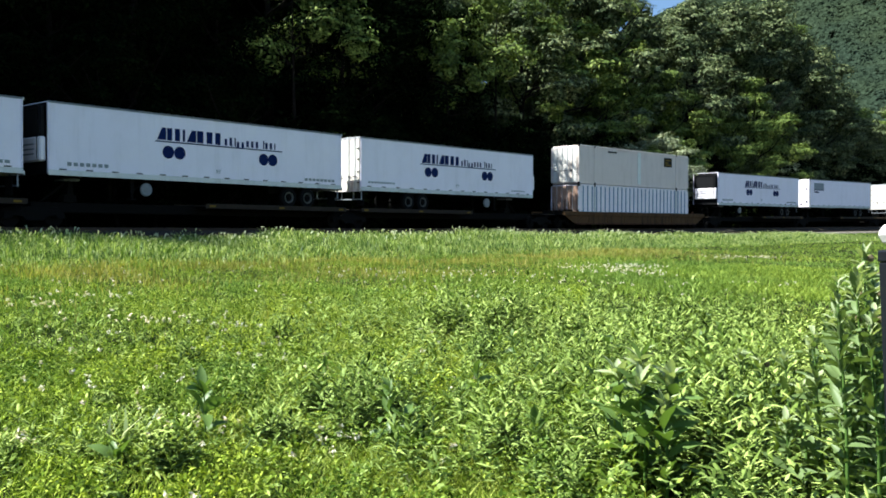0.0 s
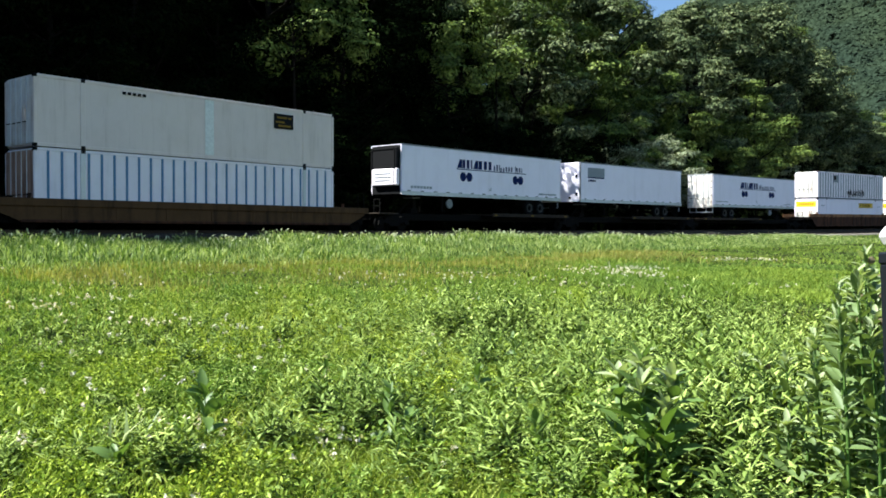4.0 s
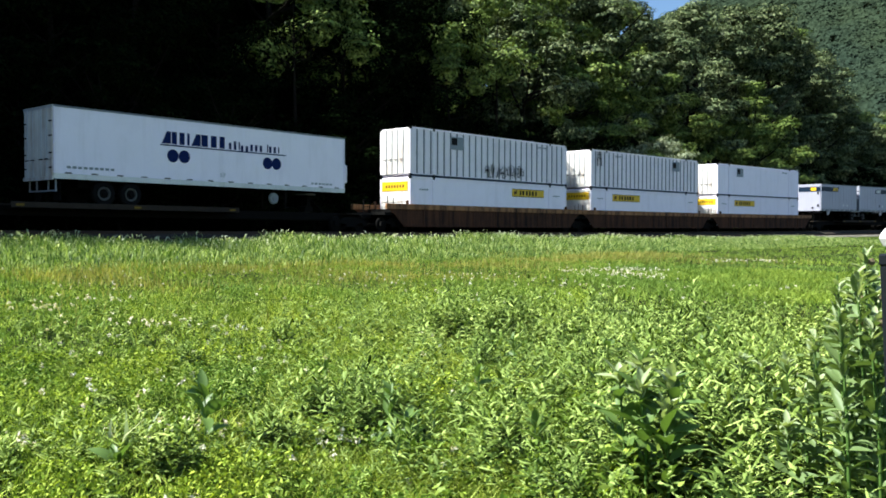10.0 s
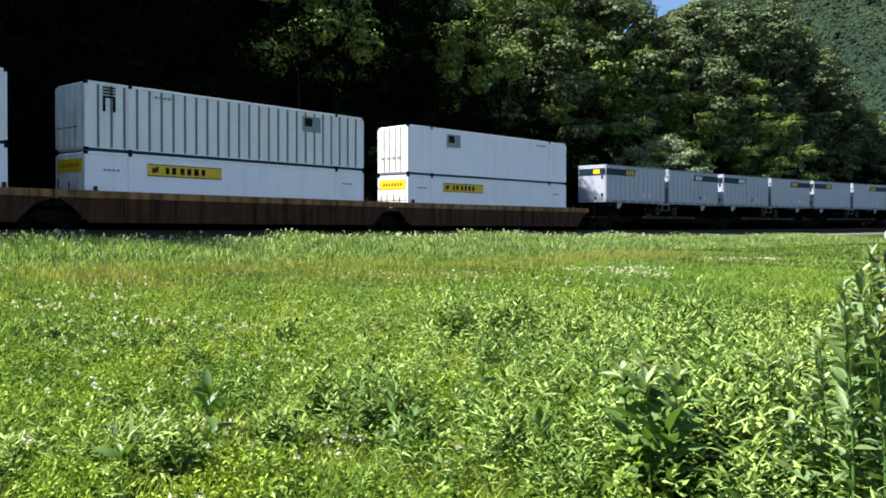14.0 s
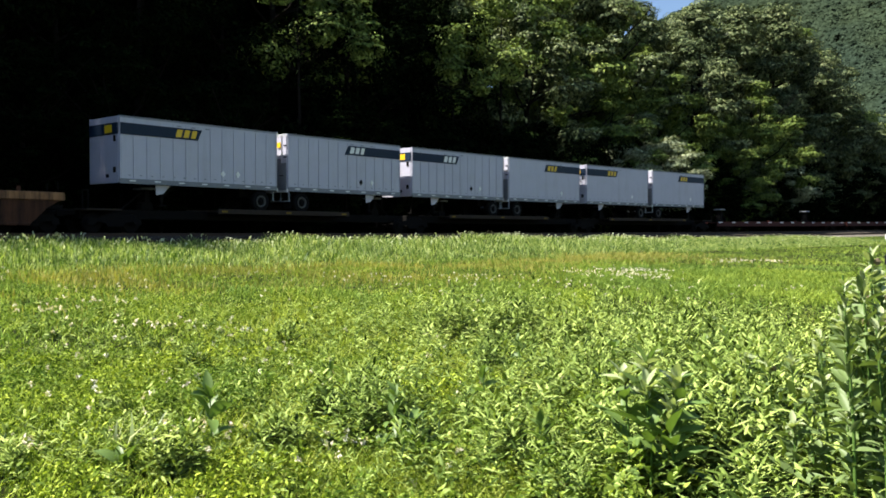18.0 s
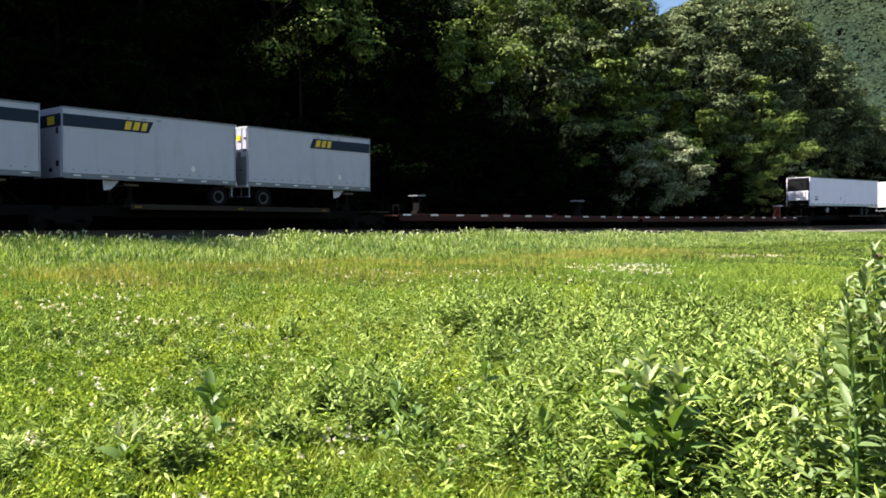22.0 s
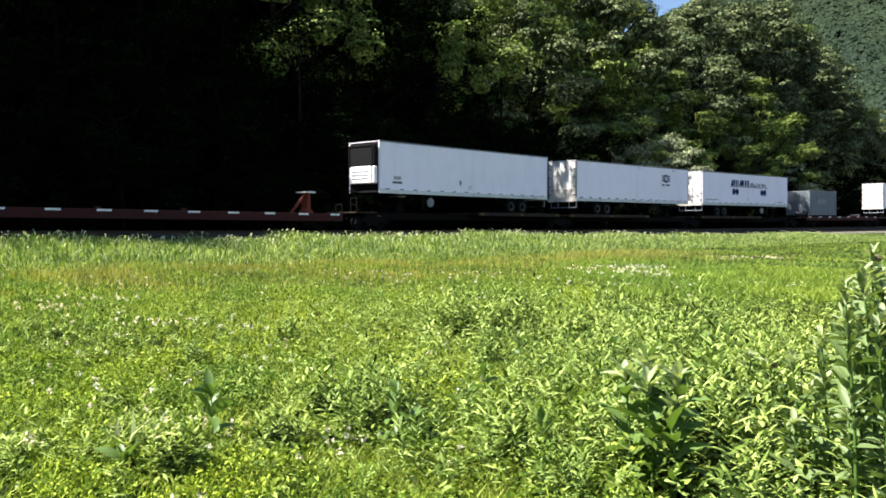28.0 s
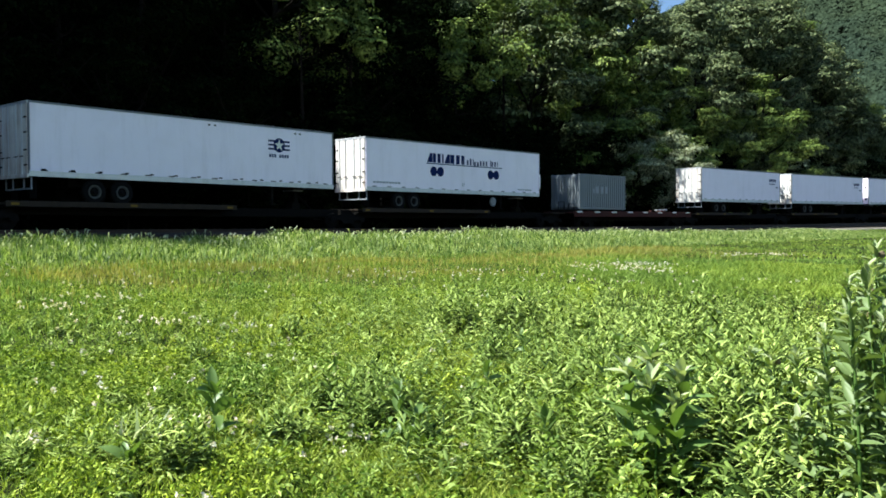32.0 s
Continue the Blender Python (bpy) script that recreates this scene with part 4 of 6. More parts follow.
# three stacked pairs in an articulated well car
RUSTY = "rusty brown articulated well wagon"
well_unit(171.18, 191.29, "rust", True, False, RUSTY, "articulated well wagon")
well_unit(191.29, 210.99, "rust", False, False, RUSTY, "articulated well wagon")
well_unit(210.99, 231.34, "rust", False, True, RUSTY, "articulated well wagon")
for s0, posts, f0, f1, lab in ((173.41, 27, 0.605, 0.828, "ribbed white container with black spray scrawl"), (192.77, 27, 0.178, 0.418, "ribbed white container with a grey emblem"), (212.51, 0, 0.19, 0.426, "smooth white container with a grey emblem")):
    lo = container("container", s0, 16.15, 0.42, 2.9, "sign", "white container with a yellow name board, in a well wagon", "white")
    sign_panel(lo[0], 16.15 * f0 - lo[1], 16.15 * f1 - lo[1], 1.98, 2.52, lo[2])
    for i in range(4):
        mark(lo[0], "small_writing", 16.15 * 0.9 - lo[1] + i * 0.2, 16.15 * 0.9 - lo[1] + i * 0.2 + 0.14, 2.1, 2.18, lo[2], M["grey_mark"])
        mark(lo[0], "small_writing", 16.15 * 0.05 - lo[1] + i * 0.2, 16.15 * 0.05 - lo[1] + i * 0.2 + 0.14, 2.1, 2.18, lo[2], M["grey_mark"])
    place_container(lo, s0, 16.15, 0.42)
    up = container("container", s0, 16.15, 3.36, 2.9, "plain", lab + ", stacked on another", "white2" if posts else "white", posts=posts)
    mark(up[0], "dark_band", -up[1] + 0.1, up[1] - 0.1, -0.02, 0.1, up[2] - 0.008, M["teal"], "dark band along the bottom rail")
    fx = {173.41: 0.218, 192.77: 0.727, 212.51: 0.212}[s0]
    mark(up[0], "logo_plate", 16.15 * fx - up[1], 16.15 * (fx + 0.075) - up[1], 1.79, 2.59, up[2] - 0.015, M["grey_mark"], "grey emblem plate")
    mark(up[0], "logo_plate", 16.15 * fx - up[1] + 0.12, 16.15 * (fx + 0.04) - up[1], 2.07, 2.50, up[2] - 0.022, M["black"])
    if s0 == 192.77:
        ex = 16.15 * 0.049 - up[1]
        for dz in (2.4, 2.53, 2.65):
            mark(up[0], "emblem_bar", ex, ex + 0.58, dz, dz + 0.07, up[2] - 0.012, M["black"], "black emblem bar")
        for dx in (0.0, 0.46):
            mark(up[0], "emblem_leg", ex + dx, ex + dx + 0.12, 1.67, 2.29, up[2] - 0.012, M["black"], "black emblem leg")
        mark(up[0], "emblem_bar", ex, ex + 0.58, 2.25, 2.34, up[2] - 0.012, M["black"], "black emblem bar")
    for i in range(5):
        mark(up[0], "small_writing", 16.15 * (0.2 if s0 == 192.77 else 0.78) - up[1] + i * 0.22, 16.15 * (0.2 if s0 == 192.77 else 0.78) - up[1] + i * 0.22 + 0.15, 2.48, 2.59, up[2], M["grey_mark"])
    if s0 == 173.41:
        # looping spray-paint scrawl, drawn with tubes
        rng = random.Random(11)
        x = 16.15 * 0.425 - up[1]
        for i in range(11):
            cu = bpy.data.curves.new("scrawl", "CURVE")
            cu.dimensions, cu.bevel_depth, cu.bevel_resolution = "3D", 0.022, 0
            sp = cu.splines.new("BEZIER")
            pts = [(x + rng.uniform(-0.05, 0.4), up[2] - 0.035, 0.2 + rng.uniform(0.0, 0.9)) for _ in range(6)]
            sp.bezier_points.add(5)
            for bp, co in zip(sp.bezier_points, pts):
                bp.co, bp.handle_left_type, bp.handle_right_type = co, "AUTO", "AUTO"
            tmp = bpy.data.objects.new("scrawl", cu)
            scene.collection.objects.link(tmp)
            me = bpy.data.meshes.new_from_object(tmp)
            bpy.data.objects.remove(tmp)
            part("scrawl", me, M["black"], up[0], "black spray-paint scrawl")
            x += 0.37 if i != 5 else 0.5
    place_container(up, s0, 16.15, 3.36)
# six short trailers back to back
PUP = "grey aluminium short trailer with a dark teal stripe"
for a, b, x0, x1 in ((232.37, 252.72, 238.81, 247.23), (252.72, 270.91, 255.62, 265.92), (270.91, 289.89, 273.71, 285.20)):
    spine_unit(a, b, [(x0, x1)], [a + 3.4, b - 2.4], a < 232.8, b > 289.4)
for s0, L, nl, ribs, alt in ((233.81, 8.53, True, 13, False), (243.08, 8.2, False, 12, True), (252.32, 8.6, True, 12, True), (261.57, 8.2, False, 0, False), (270.71, 8.53, True, 0, False), (280.00, 8.25, False, 0, False)):
    semi_trailer("pup_trailer", s0, L, nl, False, "pup", "short trailers on the train", PUP + (", ribbed sides" if ribs else ", smooth sides"), 4.0, 1.12, "grey_pup", ribs, True, alt)
# empty flat cars
flat_unit(290.59, 317.28, [(293.53, 1, True, "steel"), (310.66, 1, True, "steel")], [300.64, 306.12], True, False, 0.84)
flat_unit(317.77, 345.66, [(344.17, -1, True, "orange")], [326.54, 331.52, 335.70], False, True, 0.84)
# three trailers
spine_unit(346.65, 366.62, [(357.05, 366.03)], [351.05], True, False)
spine_unit(366.62, 385.65, [(367.22, 378.01)], [382.61], False, False)
spine_unit(385.65, 406.10, [(386.47, 397.48)], [401.88], False, True)
semi_trailer("semi_trailer", 348.40, 16.15, True, True, "reefer_plain", label="white refrigerated trailer with a nose cooling unit")
semi_trailer("semi_trailer", 368.16, 16.15, False, False, "stars", label="white box trailer with a blue star roundel")
semi_trailer("semi_trailer", 386.78, 16.15, False, True, "lines", label=LINE + ", doors forward", slide=0.75)
# a short container and two more trailers
fl = flat_unit(406.91, 423.81, [(421.18, -1, False, "orange")], [417.55, 419.57], True, False)
for x in (407.91, 413.51):
    part("container_bolster", boxes((x - 415.36 - 0.12, x - 415.36 + 0.12, -1.28, 1.28, DECK, 1.31), bevel=0.02), M["steel"], fl)
spine_unit(424.21, 441.67, [(424.61, 434.33)], [437.95], False, False)
spine_unit(441.67, 459.79, [(442.69, 452.79)], [456.29], False, False)
spine_unit(459.79, 479.55, [(469.55, 478.95)], [463.35], False, True)
mo = container("container", 407.71, 6.06, DECK + 0.1, 2.59, "short_box", "short grey corrugated container with pale lettering blocks", "grey_box")
x = -1.3
for w in (0.14, 0.56, 0.52, 0.42):
    if w < 0.2:
        mark(mo[0], "logo_block", x, x + w, 1.2, 1.55, mo[2] - 0.002, M["grey_mark"])
        x += 0.3
        continue
    mark(mo[0], "logo_block", x, x + w * 0.7, 1.2, 1.72, mo[2] - 0.002, M["grey_mark"])
    x += w + 0.1
place_container(mo, 407.71, 6.06, 1.31)
semi_trailer("semi_trailer", 425.72, 14.63, False, False, "corner", label="white box trailer with small dark corner lettering")
semi_trailer("semi_trailer", 442.89, 16.15, False, False, "corner", label="white box trailer with small dark corner lettering")
semi_trailer("semi_trailer", 460.65, 16.15, True, False, "plain", label="plain grey-white box trailer")


# ---- trees ----
def leaf_cards(centres, sizes, rng, up=0.5, fold=0.25, wide=0.45, lean=None, jitter=0.36):
    """Pointed folded leaf quads about the given centres; lean: the way they face, roughly."""
    n = len(centres)
    nor = rng.normal(size=(n, 3)) * (1.0 if lean is None else jitter)
    if lean is None:
        nor[:, 2] = np.abs(nor[:, 2]) + up
    else:
        nor += lean
        nor[:, 2] += up
    nor /= np.linalg.norm(nor, axis=1)[:, None]
    a = np.cross(nor, rng.normal(size=(n, 3)))
    a /= np.linalg.norm(a, axis=1)[:, None]
    b = np.cross(nor, a)
    L = sizes[:, None]
    V = np.stack([centres - a * L, centres - b * L * wide + nor * L * fold, centres + a * L, centres + b * L * wide + nor * L * fold], 1)
    return V.reshape(-1, 3), np.arange(n * 4).reshape(n, 4)


def crown_points(rng, height, radius, base, clumps, per):
    """Leaf places on the outsides of many uneven sprays that fill a lopsided crown, and a dim core of bigger leaves."""
    P, S, D = [], [], []
    lop = rng.uniform(0, 6.28)
    k = (height / 20) ** 0.75
    for i in range(clumps):
        f = ((i + rng.uniform(0, 1)) / clumps) ** 0.9
        z = base + f * (height - base) * 0.93
        prof = math.sin(math.pi * min(1, 0.2 + 0.79 * f)) ** 0.7
        th = i * 2.4 + rng.uniform(-0.9, 0.9)
        cr = (0.95 + 1.45 * rng.uniform(0, 1) ** 1.3) * k * (0.7 + 0.3 * prof)
        r = radius * prof * (0.5 + 0.55 * rng.uniform(0, 1) ** 0.6) * (1 + 0.22 * math.sin(2 * th + lop))
        c = np.array([r * math.cos(th), r * math.sin(th), z + rng.uniform(-0.6, 0.6)])
        n = int(per * (0.3 + cr * cr / (k * k) * 0.75))
        d = rng.normal(size=(n, 3))
        d[:, 2] = np.where(rng.uniform(0, 1, n) < 0.92, np.abs(d[:, 2]), d[:, 2])
        d /= np.linalg.norm(d, axis=1)[:, None]
        lump = 1 + 0.26 * np.sin(d[:, 0] * 5 + lop + i) * np.cos(d[:, 1] * 6 + z) + 0.2 * np.sin(d[:, 2] * 9 + i * 1.7)
        q = d * (rng.uniform(0.0, 1.0, n) ** 0.12 * 1.05)[:, None] * cr * lump[:, None]
        # boughs hang outward and down
        q[:, 2] = q[:, 2] * 0.72 - 0.1 * np.hypot(q[:, 0], q[:, 1])
        P.append(c + q)
        D.append(d)
        S.append(rng.uniform(0.09, 0.21, n) * (height / 20) ** 0.4)
        m = max(5, int(n * 0.3))
        d = rng.normal(size=(m, 3))
        d /= np.linalg.norm(d, axis=1)[:, None]
        P.append(c * np.array([0.85, 0.85, 1]) + d * cr * 0.5 - np.array([0, 0, 0.3 * cr]))
        D.append(d)
        S.append(rng.uniform(0.14, 0.25, m) * k)
    return np.concatenate(P), np.concatenate(S), np.concatenate(D)


def tube(path, radii, n=7):
    """A tapered limb through the points of a path."""
    V, F = [], []
    for i, (p, r) in enumerate(zip(path, radii)):
        p = np.array(p)
        d = np.array(path[min(i + 1, len(path) - 1)]) - np.array(path[max(i - 1, 0)])
        d = d / (np.linalg.norm(d) + 1e-9)
        a = np.cross(d, (0.31, 0.77, 0.2))
        a /= np.linalg.norm(a)
        b = np.cross(d, a)
        for j in range(n):
            t = 2 * math.pi * j / n
            V.append(p + r * (math.cos(t) * a + math.sin(t) * b))
        if i:
            for j in range(n):
                k = (j + 1) % n
                F.append(((i - 1) * n + j, (i - 1) * n + k, i * n + k, i * n + j))
    return V, F


def tree_meshes(seed, height, radius, base, clumps, per, mat):
    rng = np.random.default_rng(seed)
    V, F = [], []
    def add(path, radii):
        v, f = tube(path, radii)
        o = len(V)
        V.extend(v)
        F.extend([tuple(i + o for i in q) for q in f])
    lean = rng.normal(size=2) * 0.4
    trunk = [(lean[0] * f * f, lean[1] * f * f, f * height * 0.86 - 0.4 * (f == 0)) for f in (0, 0.08, 0.25, 0.5, 0.75, 1)]
    r0 = height * (0.014 if base < 10 else 0.008)
    add(trunk, [r0 * 1.5, r0 * 1.1, r0, r0 * 0.75, r0 * 0.45, r0 * 0.12])
    for i in range(14):
        f = rng.uniform(max(0.22, 0.9 * base / height), 0.85)
        th = rng.uniform(0, 6.28)
        q = np.array([lean[0] * f * f, lean[1] * f * f, f * height * 0.86])
        rr = radius * rng.uniform(0.55, 0.9)
        e = q + np.array([rr * math.cos(th), rr * math.sin(th), rr * rng.uniform(0.3, 0.8)])
        mid = (q + e) / 2 + np.array([0, 0, -0.12 * rr])
        add([q, mid, e], [r0 * 0.4, r0 * 0.25, r0 * 0.06])
    tm = mesh_of("trunk", np.array(V), np.array(F), M["bark"])
    for p in tm.polygons:
        p.use_smooth = True
    P, S, D = crown_points(rng, height, radius, base, clumps, per)
    v, f = leaf_cards(P, S, rng, 0.3, 0.2, 0.5, D, 0.32)
    return tm, mesh_of("crown", v, f, M[mat])


KINDS = {
    "tall": tree_meshes(1, 24, 5.2, 1.6, 29, 350, "leaf"),
    "broad": tree_meshes(2, 21, 6.6, 1.2, 33, 350, "leaf"),
    "slim": tree_meshes(3, 22, 4.2, 1.5, 25, 350, "leaf2"),
    "round": tree_meshes(4, 17, 5.6, 1.0, 29, 350, "leaf2"),
    "tower": tree_meshes(8, 25, 4.8, 2.0, 29, 350, "leaf"),
    # added tree whose few paler sprays make sunlit tufts before the dark wood
    "reach": tree_meshes(21, 20, 3.3, 12.6, 7, 220, "leaf2"),
    # kinds with the shade-darkened leaves: deep, gloom, shade and bush
    "deep": tree_meshes(11, 26, 5.6, 0.8, 60, 150, "leafshaded"),
    "gloom": tree_meshes(12, 24, 6.2, 0.5, 62, 150, "leafshaded"),
    "small": tree_meshes(5, 9, 3.4, 0.4, 44, 150, "leaf"),
    "shade": tree_meshes(13, 9, 3.6, 0.2, 40, 140, "leafshaded"),
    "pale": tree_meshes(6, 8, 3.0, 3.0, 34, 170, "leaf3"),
    "bush": tree_meshes(7, 4.5, 2.5, 0.1, 30, 170, "leafshaded"),
}
HEIGHTS = dict(reach=20, deep=26, gloom=24, shade=9, tower=25, tall=24, broad=21, slim=22, round=17, small=9, pale=8, bush=4.5)
LABELS = dict(reach="slender tree added for high sprays in a paler, sunlit green", deep="tall deciduous tree beside the line, shade put into its leaf colour", gloom="broad tree with leaves darkened to stand for shade", shade="small tree under the high wood, leaves coloured as shaded", tower="high narrow deciduous tree with dark green leaves", tall="tall leafy deciduous tree with a dark green crown", broad="broad deciduous tree with a dense dark crown", slim="slim deciduous tree with fresh green leaves",
              round="rounded tree with fresh green leaves", small="small dark green tree at the wood's edge", pale="small tree with pale silvery leaves", bush="leafy bush beside the track, its green darkened as shade")


def tree(kind, s, u, height=None, turn=None):
    rng = random.Random(int(s * 31 + u * 17))
    k = (height or HEIGHTS[kind] * rng.uniform(0.85, 1.15)) / HEIGHTS[kind]
    p = track(s, u)
    t = empty("bush" if kind == "bush" else "tree", LABELS[kind], "bush" if kind == "bush" else "tree", "wood along the line")
    t.matrix_world = Matrix.Translation((p.x, p.y, float(ground_z(p.x, p.y)))) @ Matrix.Rotation(turn if turn is not None else rng.uniform(0, 6.28), 4, "Z") @ Matrix.Diagonal((k * rng.uniform(0.9, 1.1), k * rng.uniform(0.9, 1.1), k, 1))
    part("trunk", KINDS[kind][0], M["bark"], t)
    part("crown", KINDS[kind][1], KINDS[kind][1].materials[0], t)


rng = random.Random(21)
# the steep wooded bank along the shaded stretch
s = -20.2
while s < 95.0:
    big = float(np.interp(s, [-18.3, 49.4, 69.2, 95.0], [37, 37, 31.6, 26.5]))
    tower = float(np.interp(s, [40, 60, 95], [1.0, 1.06, 1.06]))  # out-of-view treetops raised to throw shade on the front rows
    # trees wear the shade-darkened leaf colour wherever the wood lies in shade
    dark = s < 97
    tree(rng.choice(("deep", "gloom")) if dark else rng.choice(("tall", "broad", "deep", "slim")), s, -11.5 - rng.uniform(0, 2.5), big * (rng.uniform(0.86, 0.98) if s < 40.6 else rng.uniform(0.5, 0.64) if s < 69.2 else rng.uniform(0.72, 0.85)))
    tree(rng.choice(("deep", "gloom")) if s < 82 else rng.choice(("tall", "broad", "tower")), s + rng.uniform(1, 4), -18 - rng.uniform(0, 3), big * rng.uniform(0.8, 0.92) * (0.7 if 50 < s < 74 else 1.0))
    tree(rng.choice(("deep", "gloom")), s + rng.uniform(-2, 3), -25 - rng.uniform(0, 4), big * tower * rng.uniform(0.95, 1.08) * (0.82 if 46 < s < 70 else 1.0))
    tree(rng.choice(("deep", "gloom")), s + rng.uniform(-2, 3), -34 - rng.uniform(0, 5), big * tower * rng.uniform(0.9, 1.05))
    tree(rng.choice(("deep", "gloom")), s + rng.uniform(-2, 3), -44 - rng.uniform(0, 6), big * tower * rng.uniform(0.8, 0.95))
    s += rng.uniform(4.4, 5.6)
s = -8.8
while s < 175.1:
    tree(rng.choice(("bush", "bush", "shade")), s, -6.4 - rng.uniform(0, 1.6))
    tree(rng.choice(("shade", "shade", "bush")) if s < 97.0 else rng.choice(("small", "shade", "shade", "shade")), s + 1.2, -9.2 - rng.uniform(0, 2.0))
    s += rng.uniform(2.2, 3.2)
# the sunlit wood further down the line
for kind, s, u, hgt in (("tall", 101.6, -12.3, 22.6), ("slim", 104.4, -18.4, 22.0), ("round", 107.6, -12.2, 22.6), ("tall", 110.0, -20.4, 22.6), ("round", 111.2, -9.7, 14.7), ("broad", 114.3, -14.3, 25.4), ("tall", 114.7, -22.5, 24.3), ("round", 118.1, -10.2, 16.9),
                        ("slim", 120.9, -16.3, 25.8), ("tall", 121.3, -24.5, 26.0), ("round", 125.1, -10.7, 16.9), ("broad", 126.4, -19.4, 26.0), ("tall", 131.7, -13.3, 24.1), ("broad", 132.8, -22.4, 25.4), ("round", 132.5, -9.2, 13.6), ("tall", 138.1, -16.4, 26.6),
                        ("tall", 144.6, -14.4, 28.8), ("broad", 146.2, -21.5, 28.2), ("round", 140.5, -9.8, 18.1), ("tower", 151.8, -14.5, 29.4), ("broad", 156.0, -18.6, 29.4), ("tower", 149.6, -10.4, 19.2), ("tall", 161.0, -14.6, 26.2), ("tall", 157.8, -10.5, 22.0), ("broad", 166.5, -17.7, 25.4),
                        ("broad", 164.9, -10.7, 16.4), ("tall", 96.7, -27.7, 23.7), ("broad", 100.9, -31.8, 22.6), ("tall", 106.5, -28.6, 22.6), ("tower", 110.9, -31.7, 24.9), ("broad", 116.3, -29.6, 25.4), ("tall", 120.5, -33.7, 25.4), ("broad", 126.1, -30.6, 24.9), ("tall", 130.4, -34.6, 24.9), ("tall", 136.0, -31.6, 26.9),
                        ("tall", 96.2, -41.1, 23.7), ("broad", 104.4, -39.9, 23.7), ("tall", 111.8, -42.9, 23.7), ("tall", 119.6, -43.9, 23.7), ("broad", 127.4, -44.8, 22.6), ("tall", 96.0, -20.5, 22.6), ("broad", 100.6, -22.5, 22.0), ("broad", 107.6, -17.4, 24.9), ("tower", 118.3, -19.4, 25.8),
                        ("round", 168.9, -20.8, 26.0), ("broad", 175.2, -24.9, 22.6), ("broad", 184.3, -21.1, 15.3), ("broad", 188.1, -27.1, 19.2), ("round", 197.7, -21.4, 14.7), ("broad", 205.0, -25.6, 15.8), ("round", 213.6, -16.0, 10.2), ("broad", 217.9, -24.1, 12.4), ("small", 210.6, -11.0, 9.0), ("small", 200.2, -10.6, 9.0),
                        ("reach", 73.0, -8.6, 18.6), ("reach", 77.2, -8.2, 17.4), ("reach", 88.2, -8.4, 17.4), ("reach", 94.6, -9.4, 22.0),
                        ("pale", 108.6, -5.6, 8.8), ("pale", 112.4, -5.4, 9.6), ("pale", 119.5, -8.4, 10.2), ("pale", 141.9, -8.3, 9.0), ("broad", 174.1, -15.8, 16.9), ("small", 172.1, -10.8, 14.7), ("tall", 181.7, -14.0, 14.7), ("small", 188.4, -12.2, 15.3), ("broad", 193.9, -15.4, 14.7), ("round", 204.5, -14.7, 10.2)):
    tree(kind, s, u, hgt)


def far_wood():
    """Leafy crowns, too far off to tell apart, that cover the distant hill."""
    rng = np.random.default_rng(8)
    n = 150000
    y, az = np.sqrt(rng.uniform(480 ** 2, 1020 ** 2, n)), np.tan(np.radians(rng.uniform(12, 30.5, n)))
    x = y * az
    crown = np.array([5.0 + 7.0 * noise.noise(Vector((a * 0.06, b * 0.045, 0.4))) + 3.2 * noise.noise(Vector((a * 0.19, b * 0.19, 2.7))) for a, b in zip(x, y)])
    P = np.stack([x, y, ground_z(x, y) + crown + rng.uniform(0, 0.7, n)], -1)
    v, f = leaf_cards(P, rng.uniform(1.2, 2.4, n), rng, 0.1, 0.06, 0.8, np.array([[-0.45, -0.6, 0.6]]), 0.32)
    ob = new("far_wood", mesh_of("far_wood", v, f, M["farleaf"]))
    tagged(ob, "deciduous wood covering a distant hill, haze put into its green", "wood", kind="stuff")


far_wood()


# ---- meadow ----
def blades(name, xy, hgt, width, lean, mat, rng, tips=None):
    """Curved tapered blades standing on the ground."""
    n = len(xy)
    z = ground_z(xy[:, 0], xy[:, 1])
    th = rng.uniform(0, 2 * np.pi, n)
    side = np.stack([np.cos(th), np.sin(th), 0 * th], -1)
    ph = rng.uniform(0, 2 * np.pi, n)
    bend = np.stack([np.cos(ph), np.sin(ph), 0 * ph], -1) * (lean * hgt)[:, None]
    base = np.stack([xy[:, 0], xy[:, 1], z - 0.01], -1)
    up = np.array([0, 0, 1.0])
    w = width[:, None]
    mid = base + up * (hgt * 0.6)[:, None] + bend * 0.35
    tip = base + up * hgt[:, None] + bend
    if tips is not None:
        tips.append(tip)
    V = np.stack([base - side * w * 0.5, base + side * w * 0.5, mid + side * w * 0.42, mid - side * w * 0.42, tip - side * w * 0.06, tip + side * w * 0.06], 1).reshape(-1, 3)
    o = np.arange(n)[:, None] * 6
    F = np.concatenate([o + np.array([0, 1, 2, 3]), o + np.array([3, 2, 5, 4])], 0)
    ob = new(name, mesh_of(name, V, F, M[mat]))
    return ob


def scatter(n, r0, r1, rng, half=31.5, power=1.0):
    """Places in the meadow about the viewpoint, from r0 to r1 metres away."""
    r = np.sqrt(rng.uniform(0, 1, n) ** power * (r1 * r1 - r0 * r0) + r0 * r0)
    a = np.radians(rng.uniform(-half, half, n))
    xy = np.stack([r * np.sin(a), r * np.cos(a)], -1)
    s, u = along(xy[:, 0], xy[:, 1])
    return xy[u > np.where(s > 92, 8.1, 7.2)]


def lushness(xy):
    """How tall the meadow plants stand: short on the open side, taller by the fence."""
    return np.interp((xy[:, 0] / 1.13 - 0.12 * xy[:, 1] / 0.916), [-4, -1.2, -0.3, 0.6, 2.5], [0.5, 0.5, 0.62, 1.0, 1.1])


